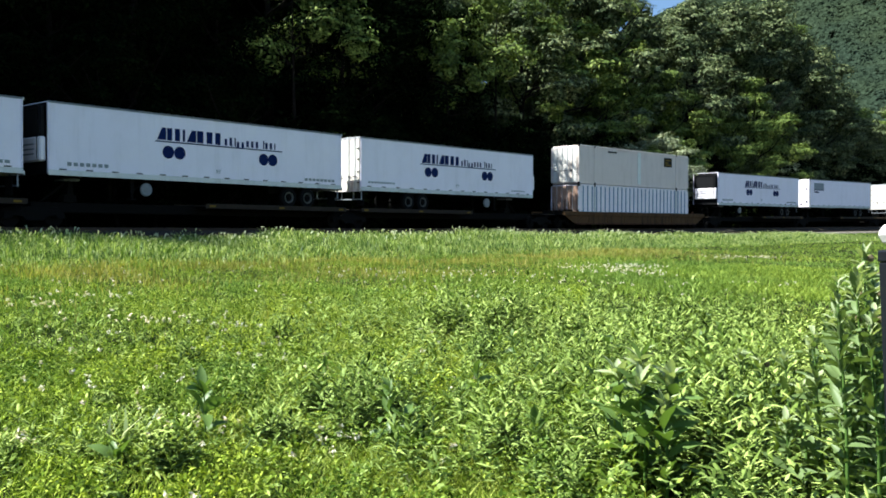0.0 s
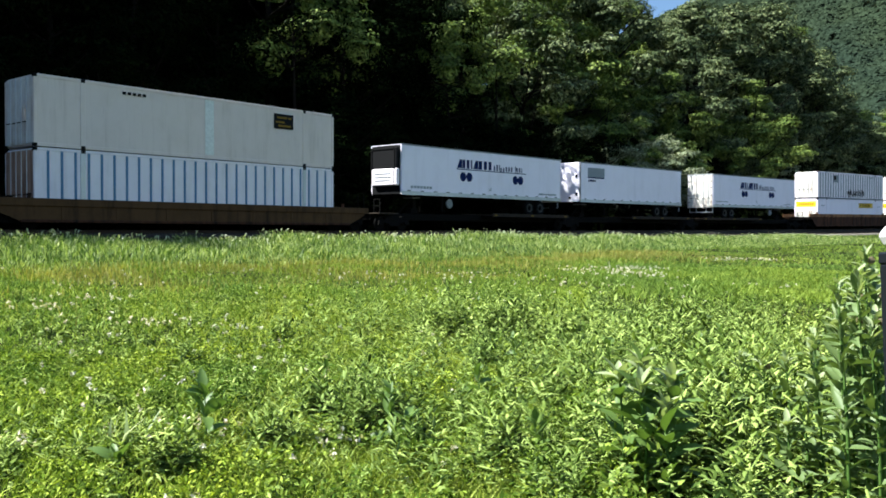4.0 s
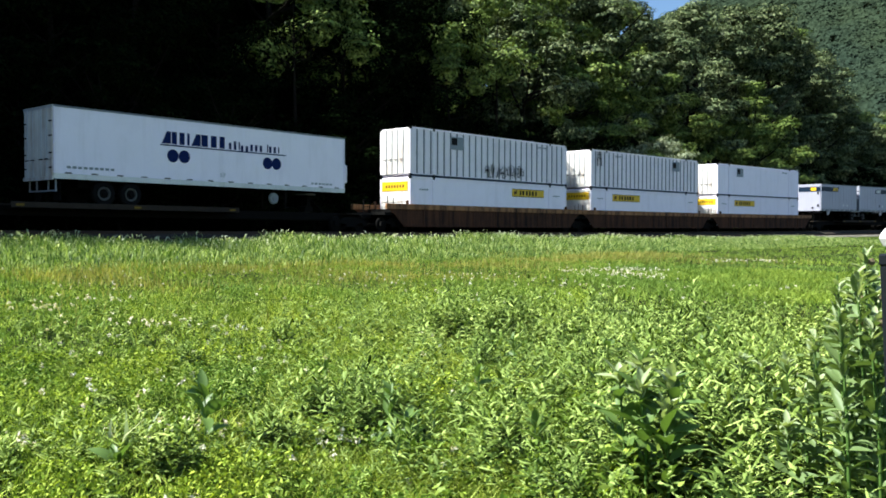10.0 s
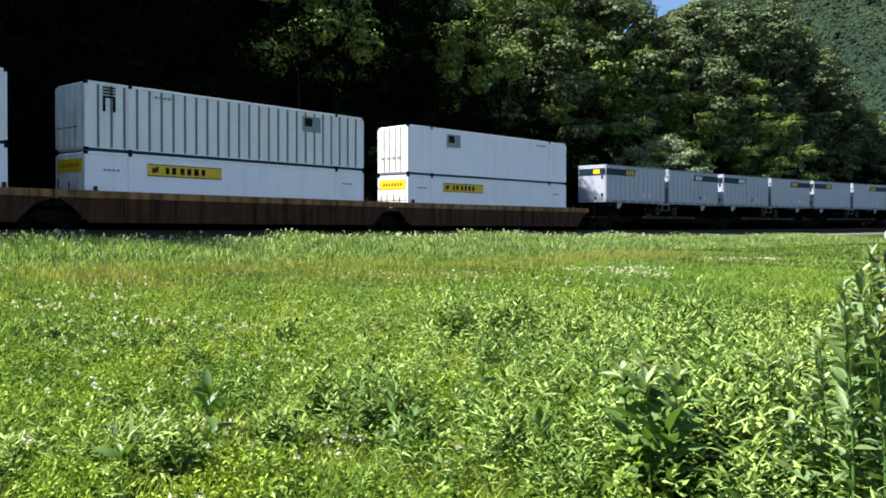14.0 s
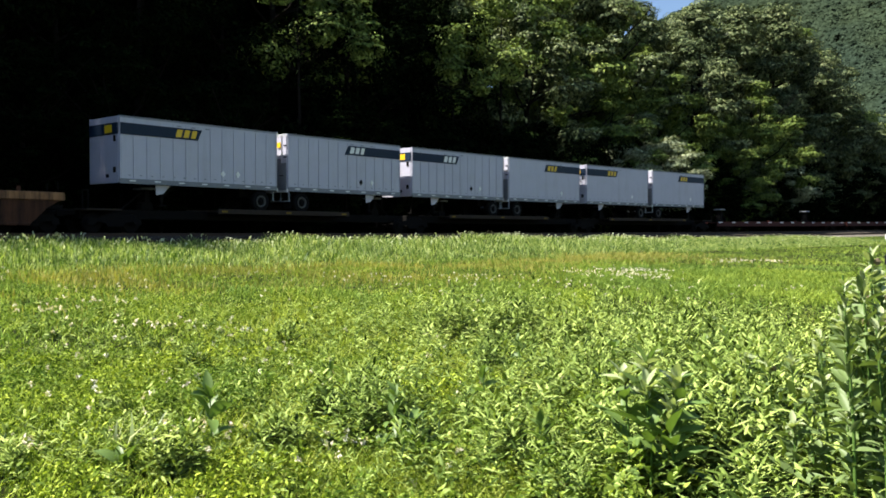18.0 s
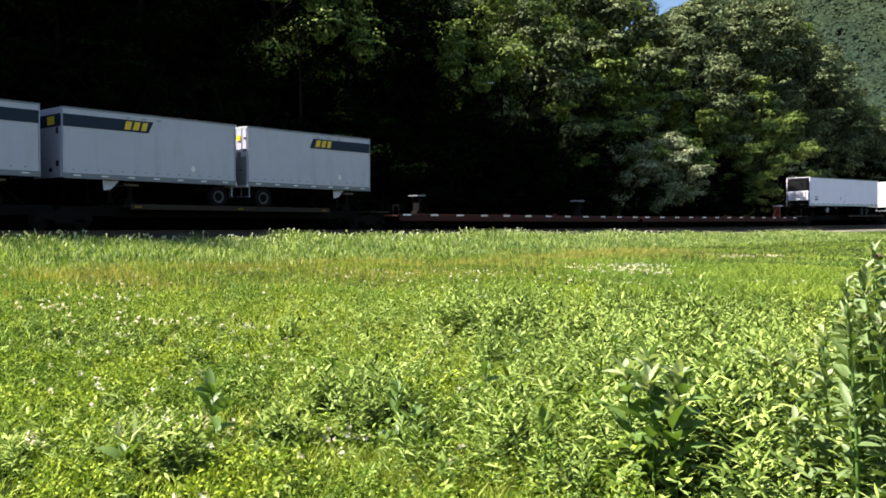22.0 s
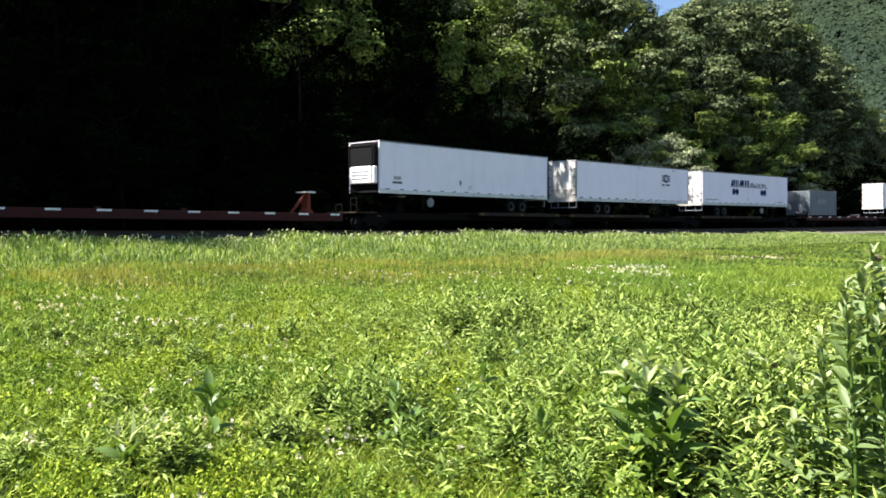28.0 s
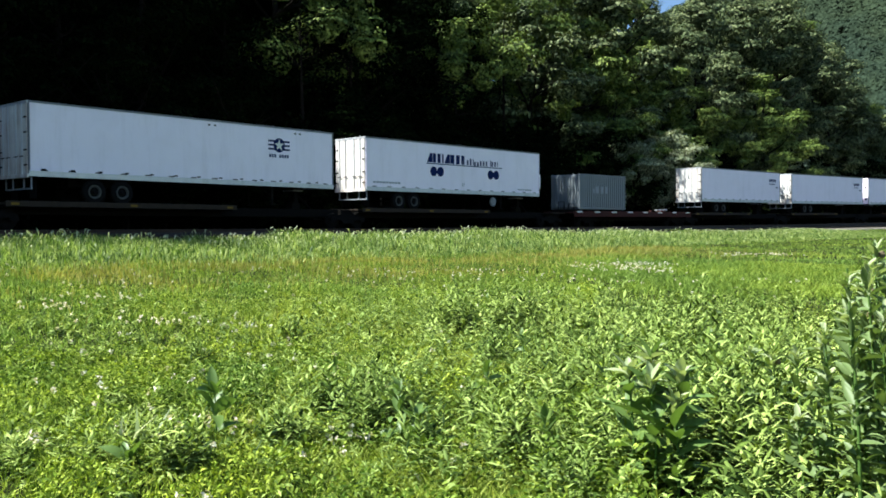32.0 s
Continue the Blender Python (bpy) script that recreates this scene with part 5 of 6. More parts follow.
def meadow():
    rng = np.random.default_rng(5)
    def clumpy(xy, scale, thr):
        f = np.array([noise.noise(Vector((x * scale, y * scale, 3.3))) for x, y in xy])
        return f > thr
    for r0, r1, n, h0, h1, w0, w1 in ((3.2, 9, 76000, 0.05, 0.24, 0.004, 0.011), (9, 17, 80000, 0.06, 0.22, 0.009, 0.018), (17, 28, 90000, 0.06, 0.17, 0.011, 0.024)):
        xy = scatter(n, r0, r1, rng)
        hum = np.array([noise.noise(Vector((x * 2.6, y * 2.6, 1.3))) + 0.5 * noise.noise(Vector((x * 6, y * 6, 5.3))) for x, y in xy])
        xy = xy[((hum > -0.22) | (rng.uniform(0, 1, len(xy)) < 0.4)) & ((lushness(xy) < 0.85) | (r0 > 12) | (rng.uniform(0, 1, len(xy)) < 0.12))]
        k = np.array([noise.noise(Vector((x * 0.5, y * 0.5, 9.1))) for x, y in xy])
        tagged(blades("grass", xy, rng.uniform(h0, h1, len(xy)) * (1 + 0.7 * k) * lushness(xy), rng.uniform(w0, w1, len(xy)), rng.uniform(0.2, 1.5, len(xy)), "grass" if r0 < 17 else "fargrass", rng), "bright green short meadow grass", "grass", kind="stuff")
    far = scatter(200000, 28, 125, rng, power=1.6)
    tagged(blades("grass", far, rng.uniform(0.05, 0.15, len(far)), rng.uniform(0.014, 0.035, len(far)), rng.uniform(0.3, 1.2, len(far)), "fargrass", rng), "bright green meadow grass further off", "grass", kind="stuff")
    # a paler yellow-green stretch of short grass
    pale = np.concatenate([np.stack([cx + rng.normal(size=n) * sx, cy + rng.normal(size=n) * sy], -1) for cx, cy, sx, sy, n in ((-0.55, 5.2, 0.5, 0.4, 6000), (0.34, 6.96, 1.02, 1.19, 9000), (-0.79, 8.24, 0.90, 1.10, 6000), (0.11, 4.85, 0.56, 0.37, 3500), (-0.23, 11.45, 1.81, 1.37, 6000))])
    pale = pale[(np.hypot(pale[:, 0], pale[:, 1]) > 3.9) & (lushness(pale) < 0.88)]
    tagged(blades("grass", pale, rng.uniform(0.08, 0.24, len(pale)) * lushness(pale) ** 0.5, 0.0009 * np.hypot(pale[:, 0], pale[:, 1]) + rng.uniform(0.001, 0.006, len(pale)), rng.uniform(0.2, 1.2, len(pale)), "palegrass", rng), "yellow-green short meadow grass", "grass", kind="stuff")
    # a tuft of broad pale blades
    tuft = np.stack([-1.86 + rng.normal(size=26) * 0.05, 4.95 + rng.normal(size=26) * 0.05], -1)
    tagged(blades("grass_tuft", tuft, rng.uniform(0.1, 0.32, 26), rng.uniform(0.02, 0.034, 26), rng.uniform(0.1, 0.9, 26), "milkgrey", rng), "tuft of broad pale green grass blades", "grass")
    # the meadow goes on round the viewpoint
    th, rr = rng.uniform(0, 2 * np.pi, 64000), np.sqrt(rng.uniform(0.36, 14 ** 2, 64000))
    ahead = np.abs((th + np.pi) % (2 * np.pi) - np.pi) < np.radians(31)
    th, rr = th[~ahead | (rr < 3.2)], rr[~ahead | (rr < 3.2)]
    back = np.stack([rr * np.sin(th), rr * np.cos(th)], -1)
    tagged(blades("grass", back, rng.uniform(0.05, 0.16, len(back)), rng.uniform(0.01, 0.022, len(back)), rng.uniform(0.2, 1.2, len(back)), "grass", rng), "green short meadow grass about the viewpoint", "grass", kind="stuff")
    # a dry yellowish band short of the tall grass
    s = rng.uniform(33, 72, 32000)
    u = 19.6 + rng.normal(size=32000) * 2.0
    patch = np.array([noise.noise(Vector((p * 0.45, q * 0.5, 6.6))) for p, q in zip(s, u)]) + rng.normal(size=32000) * 0.2
    s, u = s[patch > -0.04], u[patch > -0.04]
    a = TA + s / TR
    dry = np.stack([TC[0] - (TR - u) * np.cos(a), TC[1] + (TR - u) * np.sin(a)], -1)
    tagged(blades("dry_grass", dry, rng.uniform(0.08, 0.22, len(dry)), rng.uniform(0.01, 0.02, len(dry)), rng.uniform(0.1, 0.5, len(dry)), "drygrass", rng), "yellowing dry grass stalks in the meadow", "grass", kind="stuff")
    # tall grass along the bank
    n = 100000
    s = np.concatenate([rng.uniform(28, 88, n), rng.uniform(82, 118, n // 4)])
    u = 7.6 + rng.uniform(0, 1, len(s)) ** 1.25 * 10.0
    a = TA + s / TR
    tall = np.stack([TC[0] - (TR - u) * np.cos(a), TC[1] + (TR - u) * np.sin(a)], -1)
    wave = np.array([noise.noise(Vector((v * 0.35, 0.7, 2.2))) + 0.6 * noise.noise(Vector((v * 1.7, 4.7, 2.2))) for v in s])
    hh = rng.uniform(0.22, 0.56, len(s)) * (1 + 0.6 * wave) * np.interp(s, [28, 46, 56, 66, 88, 118], [0.6, 0.7, 0.95, 0.95, 0.75, 0.4]) * np.interp(u, [7.6, 10, 13, 17.6], [1.0, 1.0, 0.75, 0.4])
    ends = []
    tagged(blades("tall_grass", tall, hh, rng.uniform(0.014, 0.044, len(s)), rng.uniform(0.05, 0.7, len(s)), "tallgrass", rng, ends), "tall green grass with pale tips along the bank", "grass", kind="stuff")
    k = np.where((u < 7.75 + rng.uniform(0, 1, len(u)) ** 2 * 5) & (rng.uniform(0, 1, len(u)) < 0.07))[0]
    n = len(k)
    top = ends[0][k] - np.array([0, 0, 0.015])
    turn = rng.uniform(0, 6.28, n)
    way = np.stack([np.cos(turn), np.sin(turn), 0 * turn], -1)
    size = rng.uniform(0.04, 0.11, n)
    bow = rng.uniform(0.6, 2.6, n)
    rows = []
    for j in range(6):
        g = bow * j / 5
        c = top + way * (size * (1 - np.cos(g)))[:, None] + np.array([0, 0, 1.0]) * (size * np.sin(g) * 1.3)[:, None]
        w = 0.021 * (1.0 - 0.6 * abs(j - 2.2) / 3)
        cross = np.stack([-np.sin(turn), np.cos(turn), 0 * turn], -1) * w + np.array([0, 0, w * 0.5])
        rows += [c - cross, c + cross]
    V = np.stack(rows, 1).reshape(-1, 3)
    o = (np.arange(n) * 12)[:, None]
    F = np.concatenate([o + np.array([2 * j, 2 * j + 1, 2 * j + 3, 2 * j + 2]) for j in range(5)], 0)
    tagged(new("seed_heads", mesh_of("seed_heads", V, F, M["seed"])), "pale curled seed heads on the tall grass", "grass", kind="stuff")
    # broad-leaved weeds
    for r0, r1, n, lo, hi in ((3.2, 9, 115000, 0.012, 0.034), (9, 15, 70000, 0.013, 0.03), (15, 24, 40000, 0.014, 0.032)):
        xy = scatter(n, r0, r1, rng)
        k = np.array([noise.noise(Vector((x * 0.45, y * 0.45, 3.3))) for x, y in xy])
        hum = np.array([noise.noise(Vector((x * 2.6, y * 2.6, 1.3))) + 0.5 * noise.noise(Vector((x * 6, y * 6, 5.3))) for x, y in xy])
        keep = (k > -0.3) & (hum > -0.28 + rng.normal(size=len(xy)) * 0.1)
        keep &= (lushness(xy) < 0.85) | (rng.uniform(0, 1, len(xy)) < 0.06)
        xy, k, hum = xy[keep], k[keep], hum[keep]
        rise = (0.05 + 0.42 * np.clip(hum + 0.28, 0, 1) + 0.26 * np.clip(k, 0, 1)) * lushness(xy)
        z = ground_z(xy[:, 0], xy[:, 1]) + rng.uniform(0.1, 1, len(xy)) ** 0.55 * rise
        v, f = leaf_cards(np.stack([xy[:, 0], xy[:, 1], z], -1), rng.uniform(lo, hi, len(xy)) * np.interp(lushness(xy), [0.5, 0.8], [0.7, 0.9]), rng, 0.5, 0.18, 0.4)
        tagged(new("weeds", mesh_of("weeds", v, f, M["weed"])), "low leafy green weeds in uneven hummocks", "weeds", kind="stuff")
    # rounded leafy clumps with gaps between them
    def clumps(n, r0, r1, leaves, keep_low):
        xy = scatter(n, r0, r1, rng)
        lush = lushness(xy)
        ok = rng.uniform(0, 1, len(xy)) < np.where(lush > 0.8, 1.0, keep_low)
        xy, lush = xy[ok], lush[ok]
        n = len(xy)
        rad = rng.uniform(0.07, 0.17, n) * (0.6 + 0.5 * lush)
        hgt = rng.uniform(0.12, 0.44, n) * (0.35 + 0.75 * (lush - 0.5) / 0.6)
        own = np.repeat(np.arange(n), leaves)
        d = rng.normal(size=(len(own), 3))
        d[:, 2] = np.abs(d[:, 2]) * 0.9
        d /= np.linalg.norm(d, axis=1)[:, None]
        q = rng.uniform(0.75, 1.1, len(own))
        c = np.stack([xy[own, 0] + d[:, 0] * rad[own] * q, xy[own, 1] + d[:, 1] * rad[own] * q, ground_z(xy[own, 0], xy[own, 1]) + 0.02 + d[:, 2] * hgt[own] * q], -1)
        v, f = leaf_cards(c, rng.uniform(0.022, 0.046, len(own)) * (0.8 + 0.02 * r0), rng, 0.35, 0.22, 0.27, d * 1.2)
        tagged(new("weed_clumps", mesh_of("weed_clumps", v, f, M["weedpale"])), "rounded leafy green weed clumps in the meadow", "weeds", kind="stuff")
    clumps(300, 3.9, 9, 110, 0.3)
    clumps(800, 9, 14, 60, 0.2)
    # taller leafy weeds on stems: long pointed leaves, folded along the rib, that arch out and up
    def stalks(name, xy, hgt, leaves, size, label, mat="weedpale"):
        n = len(xy)
        z = ground_z(xy[:, 0], xy[:, 1])
        k = np.tile(np.arange(leaves), n)
        own = np.repeat(np.arange(n), leaves)
        f = (k + rng.uniform(0, 1, n * leaves)) / leaves
        th = k * 2.4 + rng.uniform(0, 6.28, n)[own] + rng.normal(size=n * leaves) * 0.4
        tilt = rng.normal(size=(n, 2))[own] * 0.16
        L = size[own] * (1.15 - 0.5 * f) * rng.uniform(0.7, 1.25, n * leaves)
        base = np.stack([xy[own, 0] + tilt[:, 0] * hgt[own] * f, xy[own, 1] + tilt[:, 1] * hgt[own] * f, z[own] + hgt[own] * (0.05 + 0.95 * f)], -1)
        rise = rng.uniform(0.0, 0.7, n * leaves) + 0.9 * f * f
        out = np.stack([np.cos(th), np.sin(th), rise], -1)
        out /= np.linalg.norm(out, axis=1)[:, None]
        side = np.stack([-np.sin(th), np.cos(th), 0 * th], -1)
        nor = np.cross(out, side)
        sag = rng.uniform(0.05, 0.55, len(L))
        w = L * rng.uniform(0.07, 0.13, len(L))
        rows = []
        for g, ww in ((0.0, 0.15), (0.3, 0.95), (0.65, 0.8), (1.0, 0.03)):
            c = base + out * (L * g)[:, None] - np.array([0, 0, 1.0]) * (L * sag * g * g)[:, None]
            e = side * (w * ww)[:, None]
            lift = nor * (w * ww * -0.45)[:, None]
            rows += [c - e + lift, c, c + e + lift]
        V = np.stack(rows, 1).reshape(-1, 3)
        o = np.arange(len(L))[:, None] * 12
        F = np.concatenate([o + np.array([3 * r + h, 3 * r + h + 1, 3 * r + h + 4, 3 * r + h + 3]) for r in range(3) for h in (0, 1)], 0)
        tagged(new(name, mesh_of(name, V, F, M[mat])), label, "weeds", kind="stuff")
    spots, hs = [], []
    for cx, cy, sx, sy, n, h0, h1 in ((1.64, 4.58, 0.45, 0.50, 360, 0.28, 0.56), (2.15, 5.68, 0.56, 0.73, 420, 0.32, 0.59), (0.85, 6.32, 0.68, 0.73, 300, 0.18, 0.41), (2.82, 7.51, 0.79, 0.92, 320, 0.25, 0.50), (0.45, 10.44, 0.90, 0.55, 300, 0.27, 0.50), (1.92, 6.78, 0.90, 0.55, 260, 0.23, 0.45), (1.36, 8.43, 0.90, 0.55, 240, 0.23, 0.45), (0.73, 4.35, 0.34, 0.27, 120, 0.18, 0.36),
                                  (1.58, 9.34, 1.02, 0.92, 240, 0.20, 0.41), (2.94, 10.99, 1.02, 1.10, 200, 0.17, 0.36), (-0.45, 5.40, 0.40, 0.37, 90, 0.16, 0.34), (0.56, 4.95, 0.34, 0.27, 80, 0.18, 0.34), (-1.02, 6.32, 0.45, 0.27, 70, 0.11, 0.25),
                                  (-2.49, 8.61, 1.13, 0.73, 160, 0.09, 0.23), (-1.13, 11.45, 1.81, 1.10, 200, 0.11, 0.25), (1.36, 13.28, 1.36, 0.92, 180, 0.16, 0.34), (-2.15, 4.95, 0.56, 0.37, 110, 0.09, 0.23), (0.23, 7.14, 1.36, 0.82, 260, 0.11, 0.27)):
        spots.append(np.stack([cx + rng.normal(size=n) * sx, cy + rng.normal(size=n) * sy], -1))
        hs.append(rng.uniform(h0, h1, n))
    # dark leafy weeds close by, among the clover
    low = np.stack([rng.uniform(-2.8, 0.3, 300), 4.7 + 0.75 * rng.uniform(0, 1, 300) ** 1.5], -1)
    stalks("weed_stalks", low, rng.uniform(0.06, 0.2, len(low)), 11, rng.uniform(0.06, 0.1, len(low)), "low dark green leafy weeds among clover", "weedlush")
    # single tall dense clumps that shade the ground beside them
    for cx, cy, n, h in ((-0.41, 5.61, 30, 0.41), (-0.86, 5.99, 26, 0.34), (-0.59, 5.50, 20, 0.32), (0.35, 5.10, 30, 0.43), (1.28, 8.96, 40, 0.47), (0.59, 9.92, 44, 0.50), (0.90, 10.62, 40, 0.47), (1.68, 5.46, 34, 0.52), (2.32, 6.52, 36, 0.52),
                         (1.98, 5.28, 34, 0.56), (0.01, 10.23, 40, 0.47), (2.27, 12.85, 40, 0.45), (-1.05, 5.18, 24, 0.27), (-1.51, 4.72, 22, 0.25), (2.67, 9.53, 40, 0.50), (-0.64, 6.51, 26, 0.34), (0.96, 4.81, 30, 0.41), (1.47, 4.85, 32, 0.50), (1.69, 6.59, 34, 0.47),
                         (1.13, 6.96, 30, 0.41), (2.15, 8.06, 36, 0.47), (0.34, 8.15, 26, 0.34), (-2.37, 7.88, 24, 0.25), (-1.81, 9.53, 26, 0.27)):
        spots.append(np.stack([cx + rng.normal(size=n) * 0.075, cy + rng.normal(size=n) * 0.075], -1))
        hs.append(h * rng.uniform(0.6, 1.15, n))
    spots, hs = np.concatenate(spots), np.concatenate(hs)
    keep = (np.hypot(spots[:, 0] - 1.02, spots[:, 1] - 4.3) > 0.3) & (np.hypot(spots[:, 0], spots[:, 1]) > 3.9) & (rng.uniform(0, 1, len(spots)) < np.where(np.arange(len(spots)) > len(spots) - 760, 1.0, 0.55))
    spots, hs = spots[keep], hs[keep]
    stalks("weed_stalks", spots, hs * np.clip(rng.normal(size=len(hs)) * 0.25 + 1.0, 0.5, 1.5), 24, 0.07 + 0.14 * hs, "leafy upright green weeds in the meadow")
    # a thick stand of them on the lush side
    lush = scatter(10000, 3.9, 13, rng)
    thick = np.array([noise.noise(Vector((x * 2.0, y * 2.0, 7.7))) for x, y in lush])
    keep = (lushness(lush) > 0.8) & (thick > 0.07) & (np.hypot(lush[:, 0] - 1.02, lush[:, 1] - 4.3) > 0.3) & (np.hypot(lush[:, 0], lush[:, 1]) < 7 + 4.5 * rng.uniform(0, 1, len(lush)))
    lush, thick = lush[keep], thick[keep]
    tall = rng.uniform(0.1, 0.3, len(lush)) * (0.8 + 2.4 * np.clip(thick, 0, 0.6))
    stalks("weed_stalks", lush, tall, 18, 0.07 + 0.15 * tall, "leafy upright green weeds in a thick stand", "weedlush")
    # clover
    cl = [scatter(120, 4, 9, rng), scatter(180, 9, 20, rng)]
    for cx, cy, sx, sy, n in ((3.50, 21.07, 0.34, 0.82, 45), (4.41, 21.98, 0.25, 0.73, 40), (5.42, 23.17, 0.40, 0.82, 55), (4.5, 20.2, 0.35, 0.3, 60), (9.94, 30.22, 0.40, 0.37, 40), (11.30, 30.77, 0.34, 0.27, 40), (-5.27, 11.36, 0.17, 0.11, 16), (-5.08, 12.46, 0.45, 0.14, 16), (-3.05, 9.85, 0.56, 0.14, 30), (-0.76, 5.21, 0.11, 0.05, 7), (-1.60, 5.18, 0.06, 0.07, 4), (-2.32, 4.74, 0.09, 0.05, 5), (-1.33, 5.51, 0.14, 0.09, 6), (0.68, 17.40, 1.58, 1.28, 50)):
        cl.append(np.stack([cx + rng.normal(size=n) * sx, cy + rng.normal(size=n) * sy], -1))
    cl = np.concatenate(cl)
    z = ground_z(cl[:, 0], cl[:, 1]) + rng.uniform(0.11, 0.19, len(cl)) + 0.05 * (cl[:, 1] > 16)
    c = np.repeat(np.stack([cl[:, 0], cl[:, 1], z], -1), 9, 0) + rng.normal(size=(len(cl) * 9, 3)) * 0.011
    v, f = leaf_cards(c, rng.uniform(0.010, 0.02, len(c)), rng, 0.2)
    tagged(new("clover_flowers", mesh_of("clover_flowers", v, f, M["clover"])), "small pinkish-white clover flowers in the meadow", "flowers", kind="stuff")


meadow()


def leaf_blade(L, W, droop, n=5):
    """A broad pointed leaf with a folded midrib, along +x."""
    bm = bmesh.new()
    rows = []
    for i in range(n + 1):
        f = i / n
        w = W * math.sin(math.pi * min(1, 0.06 + f * 0.94)) ** 0.75 * (1 - 0.2 * f)
        if i in (0, n):
            w = W * 0.05
        x, z = L * f * (1 - 0.1 * droop * f), L * (0.25 * f - droop * f * f * 0.6)
        rows.append([bm.verts.new((x, -w / 2, z + w * 0.22)), bm.verts.new((x, 0, z)), bm.verts.new((x, w / 2, z + w * 0.22))])
    for a, b in zip(rows, rows[1:]):
        for j in (0, 1):
            bm.faces.new((a[j], a[j + 1], b[j + 1], b[j]))
    for f in bm.faces:
        f.smooth = True
    return bm


def milkweed(x, y, height, pairs, size, flower, seed, wide=0.42, label="upright milkweed plant with broad pale green leaves"):
    rng = random.Random(seed)
    t = empty("milkweed", label, "plant", "milkweed in the meadow", pose(x, y, float(ground_z(x, y)) - 0.02))
    v, f = tube([(0, 0, 0), (0.015, 0.01, height * 0.5), (0.0, 0.02, height)], [0.009, 0.007, 0.004], 6)
    part("stem", mesh_of("stem", np.array(v), np.array(f), M["stem"]), M["stem"], t)
    def leaf(z, L, tilt, th, roll, topmost=False):
        k = rng.randrange(4)
        me = shared("milk_leaf_%d_%.2f_%d_%d" % (k, wide, topmost and height > 0.55, seed >= 300), lambda: leaf_blade(1.0, wide, 0.15 + 0.17 * k))
        part("leaf", me, M["milksheen" if topmost and height > 0.55 else "milkgrey" if seed >= 300 else "milk"], t, at=pose(0.0, 0.01, z, roll, -tilt, th) @ Matrix.Diagonal((L, L, L, 1)))
    pairs = int(pairs * (2.1 if seed >= 300 else 1.5))
    for i in range(pairs):
        f = (i + 0.7) / pairs
        L = size * (0.75 + 0.5 * math.sin(math.pi * (0.12 + 0.75 * f))) * rng.uniform(0.85, 1.15)
        for k in (0, 1):
            leaf(height * (0.12 + 0.82 * f) + rng.uniform(-0.04, 0.04), L, rng.uniform(-25, 45) + 30 * f * f, i * 88 + k * 180 + rng.uniform(-35, 35), rng.uniform(-40, 40))
    # top leaves; on tall plants the colour has the sheen painted in
    for k in range(12 if height > 0.45 else 5):
        leaf(height * rng.uniform(0.88, 0.98), size * rng.uniform(0.5, 0.9), rng.uniform(10, 65), k * 72 + rng.uniform(-25, 25), rng.uniform(-20, 20), True)
    if flower and seed >= 300:
        bm = bmesh.new()
        bmesh.ops.create_icosphere(bm, subdivisions=2, radius=0.016, matrix=Matrix.Identity(4))
        for v in bm.verts:
            v.co = v.co * (1 + 0.4 * noise.noise(v.co * 95)) + Vector((0.02, -0.01, height * 0.95 + 0.01))
        part("flower_head", bm, M["bud"], t, "dull pink-green flower head")


# the single plants and the thicket beside the post
for i, (x, y, hgt, pairs, size, fl) in enumerate((
        (-1.48, 5.30, 0.36, 3, 0.23, False), (-1.60, 5.20, 0.16, 2, 0.15, False), (1.01, 4.51, 0.77, 6, 0.21, True), (1.14, 4.45, 0.70, 6, 0.20, False), (0.89, 4.50, 0.70, 5, 0.21, False), (1.08, 4.36, 0.56, 5, 0.23, False), (0.98, 4.41, 0.66, 5, 0.21, False),
        (-0.35, 5.26, 0.45, 4, 0.17, True), (-0.25, 5.18, 0.32, 3, 0.17, False), (0.50, 4.95, 0.38, 4, 0.17, True), (-0.90, 6.48, 0.34, 3, 0.17, False), (-1.76, 4.61, 0.14, 1, 0.18, False),
        (-0.17, 10.53, 0.41, 4, 0.18, True), (0.11, 10.72, 0.45, 4, 0.18, False), (0.40, 10.90, 0.41, 4, 0.18, False), (0.59, 10.44, 0.38, 4, 0.17, True), (0.94, 12.18, 0.34, 4, 0.17, True), (1.07, 12.27, 0.32, 4, 0.17, True), (3.18, 10.81, 0.36, 4, 0.18, True),
        (1.41, 7.60, 0.38, 4, 0.17, False), (0.62, 8.06, 0.34, 4, 0.16, False), (2.15, 7.33, 0.43, 4, 0.18, False), (2.60, 8.24, 0.41, 4, 0.17, True), (0.23, 6.59, 0.32, 3, 0.16, False))):
    milkweed(x, y, hgt, pairs, size * 0.78, fl, 100 + i)
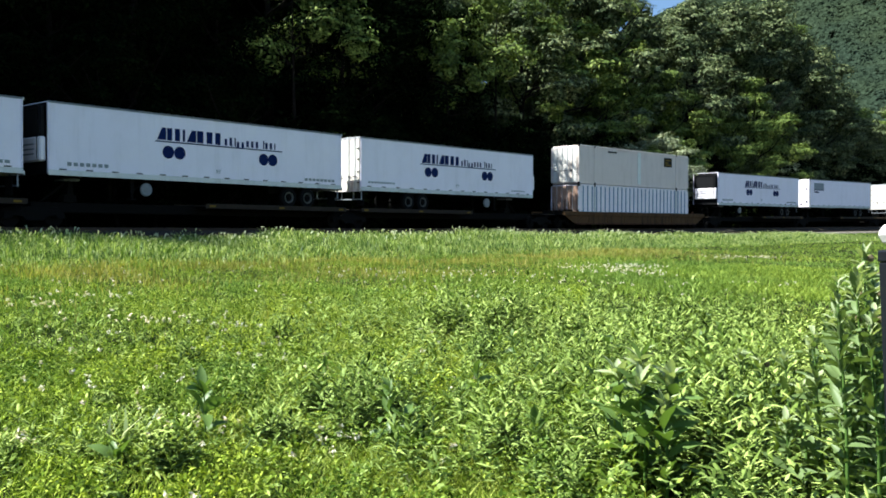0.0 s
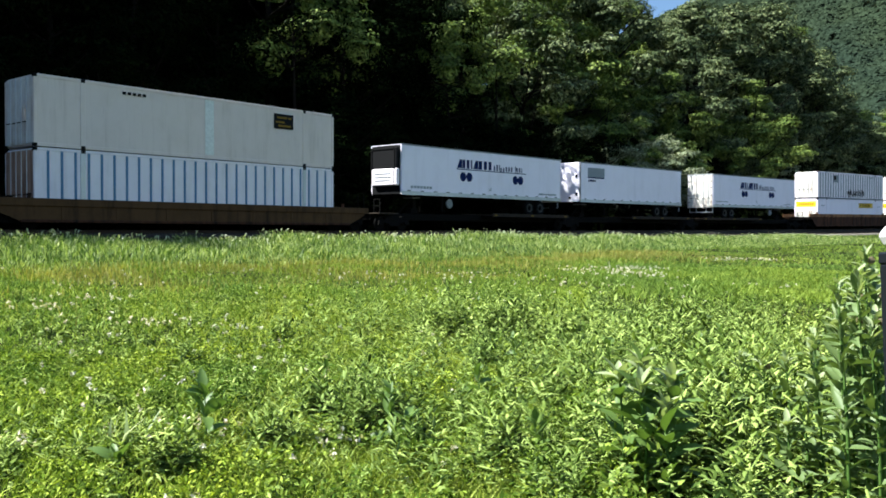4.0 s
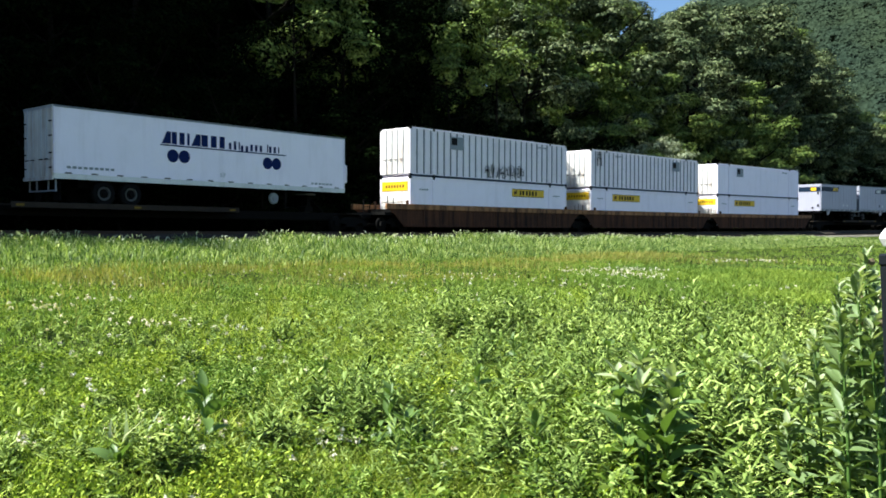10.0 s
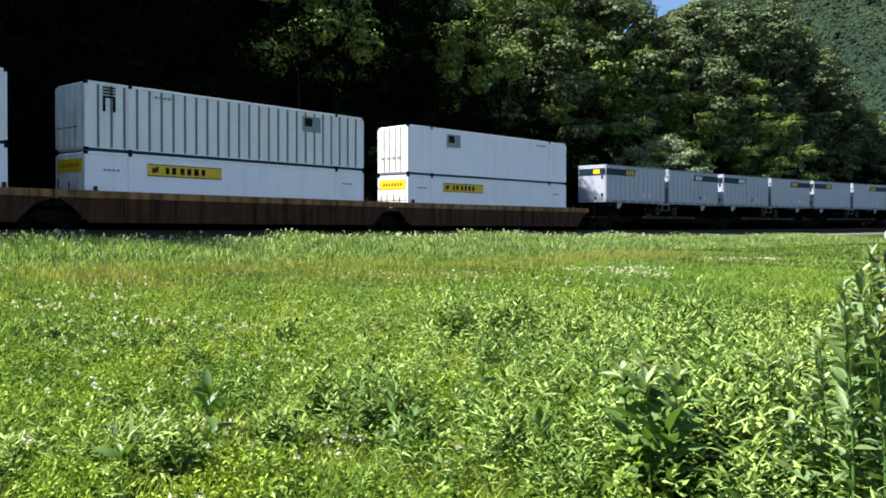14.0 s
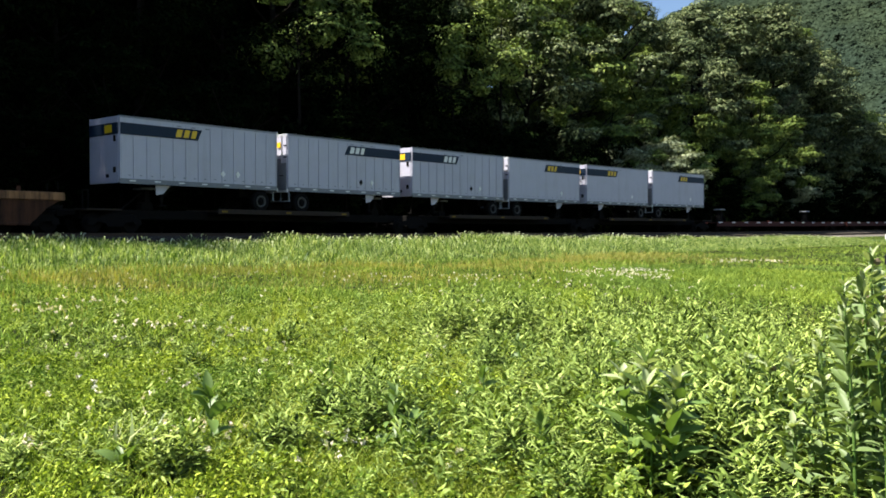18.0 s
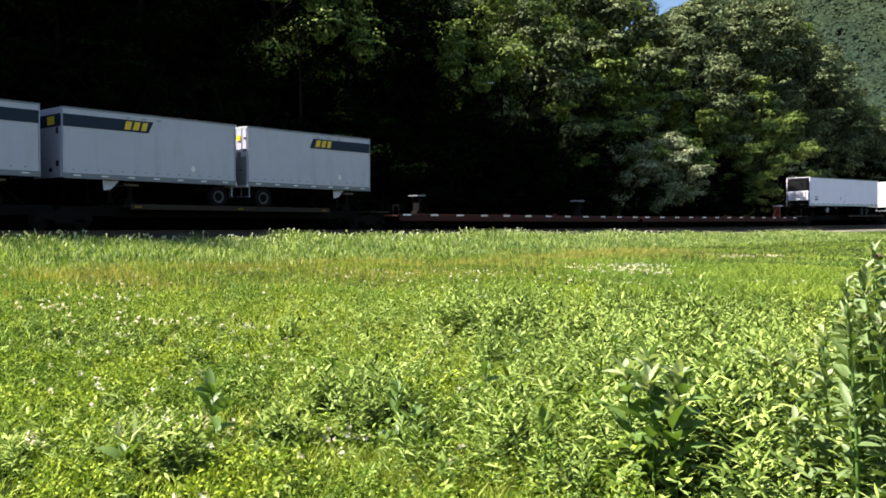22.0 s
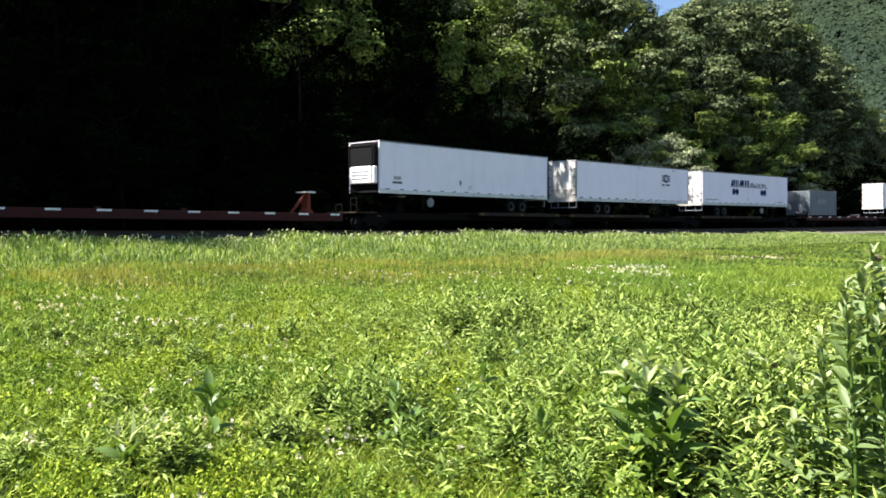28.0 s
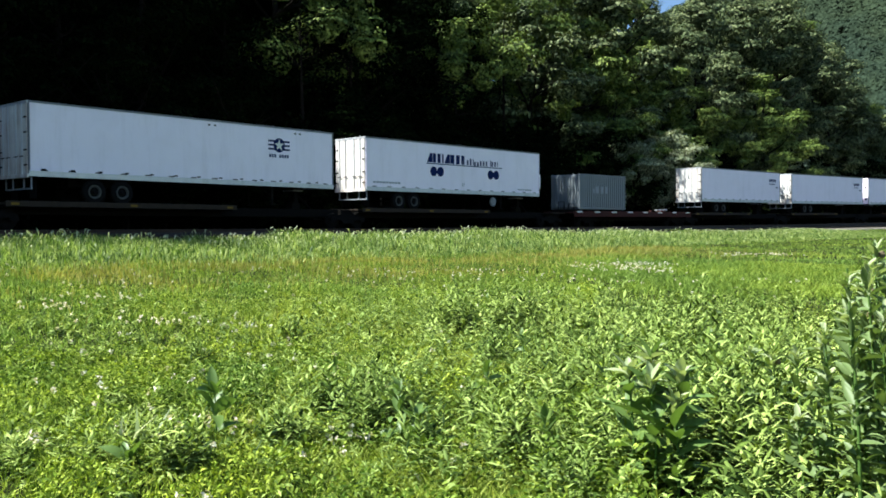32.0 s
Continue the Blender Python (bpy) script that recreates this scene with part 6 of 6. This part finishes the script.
for i, (x, y, hgt, pairs, size, fl) in enumerate((
        (1.90, 3.92, 1.38, 9, 0.15, True), (1.93, 4.10, 1.24, 9, 0.15, True), (2.07, 4.17, 1.29, 9, 0.15, True), (1.83, 3.71, 1.11, 8, 0.16, True), (1.92, 4.30, 1.04, 8, 0.16, True), (1.91, 4.51, 0.93, 8, 0.15, False), (1.99, 3.99, 1.13, 9, 0.16, False),
        (1.82, 3.95, 0.95, 8, 0.17, False), (1.84, 4.72, 0.77, 6, 0.16, False), (1.85, 5.09, 0.68, 6, 0.16, True), (1.76, 4.15, 0.79, 7, 0.17, False), (1.77, 4.35, 0.68, 6, 0.17, False), (1.88, 3.79, 1.22, 9, 0.16, True),
        (1.85, 5.48, 0.68, 6, 0.16, False), (1.66, 5.33, 0.54, 5, 0.16, False), (2.03, 4.85, 0.84, 7, 0.16, True), (2.20, 5.22, 0.72, 6, 0.16, False), (1.56, 4.67, 0.54, 5, 0.16, False), (1.60, 4.12, 0.56, 5, 0.17, False))):
    milkweed(x, y, hgt, pairs, size * 0.64, fl, 300 + i, 0.36, "tall milkweed plant with narrow grey-green leaves beside a post")


rng = random.Random(44)
for i in range(16):
    y = rng.uniform(3.66, 4.58)
    milkweed(0.459 * y + rng.uniform(-0.04, 0.16), y, rng.uniform(0.62, 1.3), 9, rng.uniform(0.075, 0.11), i % 3 == 0, 400 + i, 0.36, "tall milkweed plant with narrow grey-green leaves beside a post")


# ---- fence post beside the viewpoint ----
def fence_post():
    x, y = 1.758, 3.380
    g = float(ground_z(x, y))
    t = empty("fence_post", "dark metal fence post with a small ball cap", "post", m=pose(x, y, g))
    h = 1.601 - g
    part("shaft", boxes((-0.045, 0.045, -0.045, 0.045, -0.1, h - 0.05), bevel=0.004), M["fence"], t)
    part("cap", boxes((-0.049, 0.049, -0.049, 0.049, h - 0.05, h), bevel=0.008), M["fence"], t)
    part("finial", lathe([(0.022, h), (0.024, h + 0.018), (0.045, h + 0.03), (0.058, h + 0.058), (0.055, h + 0.075), (0.036, h + 0.098), (0.008, h + 0.106)], 18, "Z"), M["cap"], t, "pale grey ball finial")


fence_post()


# ---- the train rolls by ----
def rolled(t):
    """How far the train has come by t seconds."""
    return 10.05547 * t -0.0086268 * t ** 2 +1.3494e-04 * t ** 3


def motions():
    steps = [i * 1.0 for i in range(33)]
    for ob, s, z in MOVERS:
        walk(ob, [(t, car_pose(s - rolled(t), z)) for t in steps])
    # the wheelsets turn as they roll; alike ones share one run of turning
    made = {}
    for w in ROLLERS:
        x = round(w.location.x, 2)
        if x not in made:
            n = int(32.0 / 0.06)
            walk(w, [(32.0 * i / n, pose(x, 0, 0.43, 0, -math.degrees(rolled(32.0 * i / n) / 0.43), 0)) for i in range(n + 1)])
            made[x] = w.animation_data
        else:
            w.rotation_mode = "QUATERNION"
            a = w.animation_data_create()
            a.action = made[x].action
            a.action_slot = made[x].action_slot


motions()
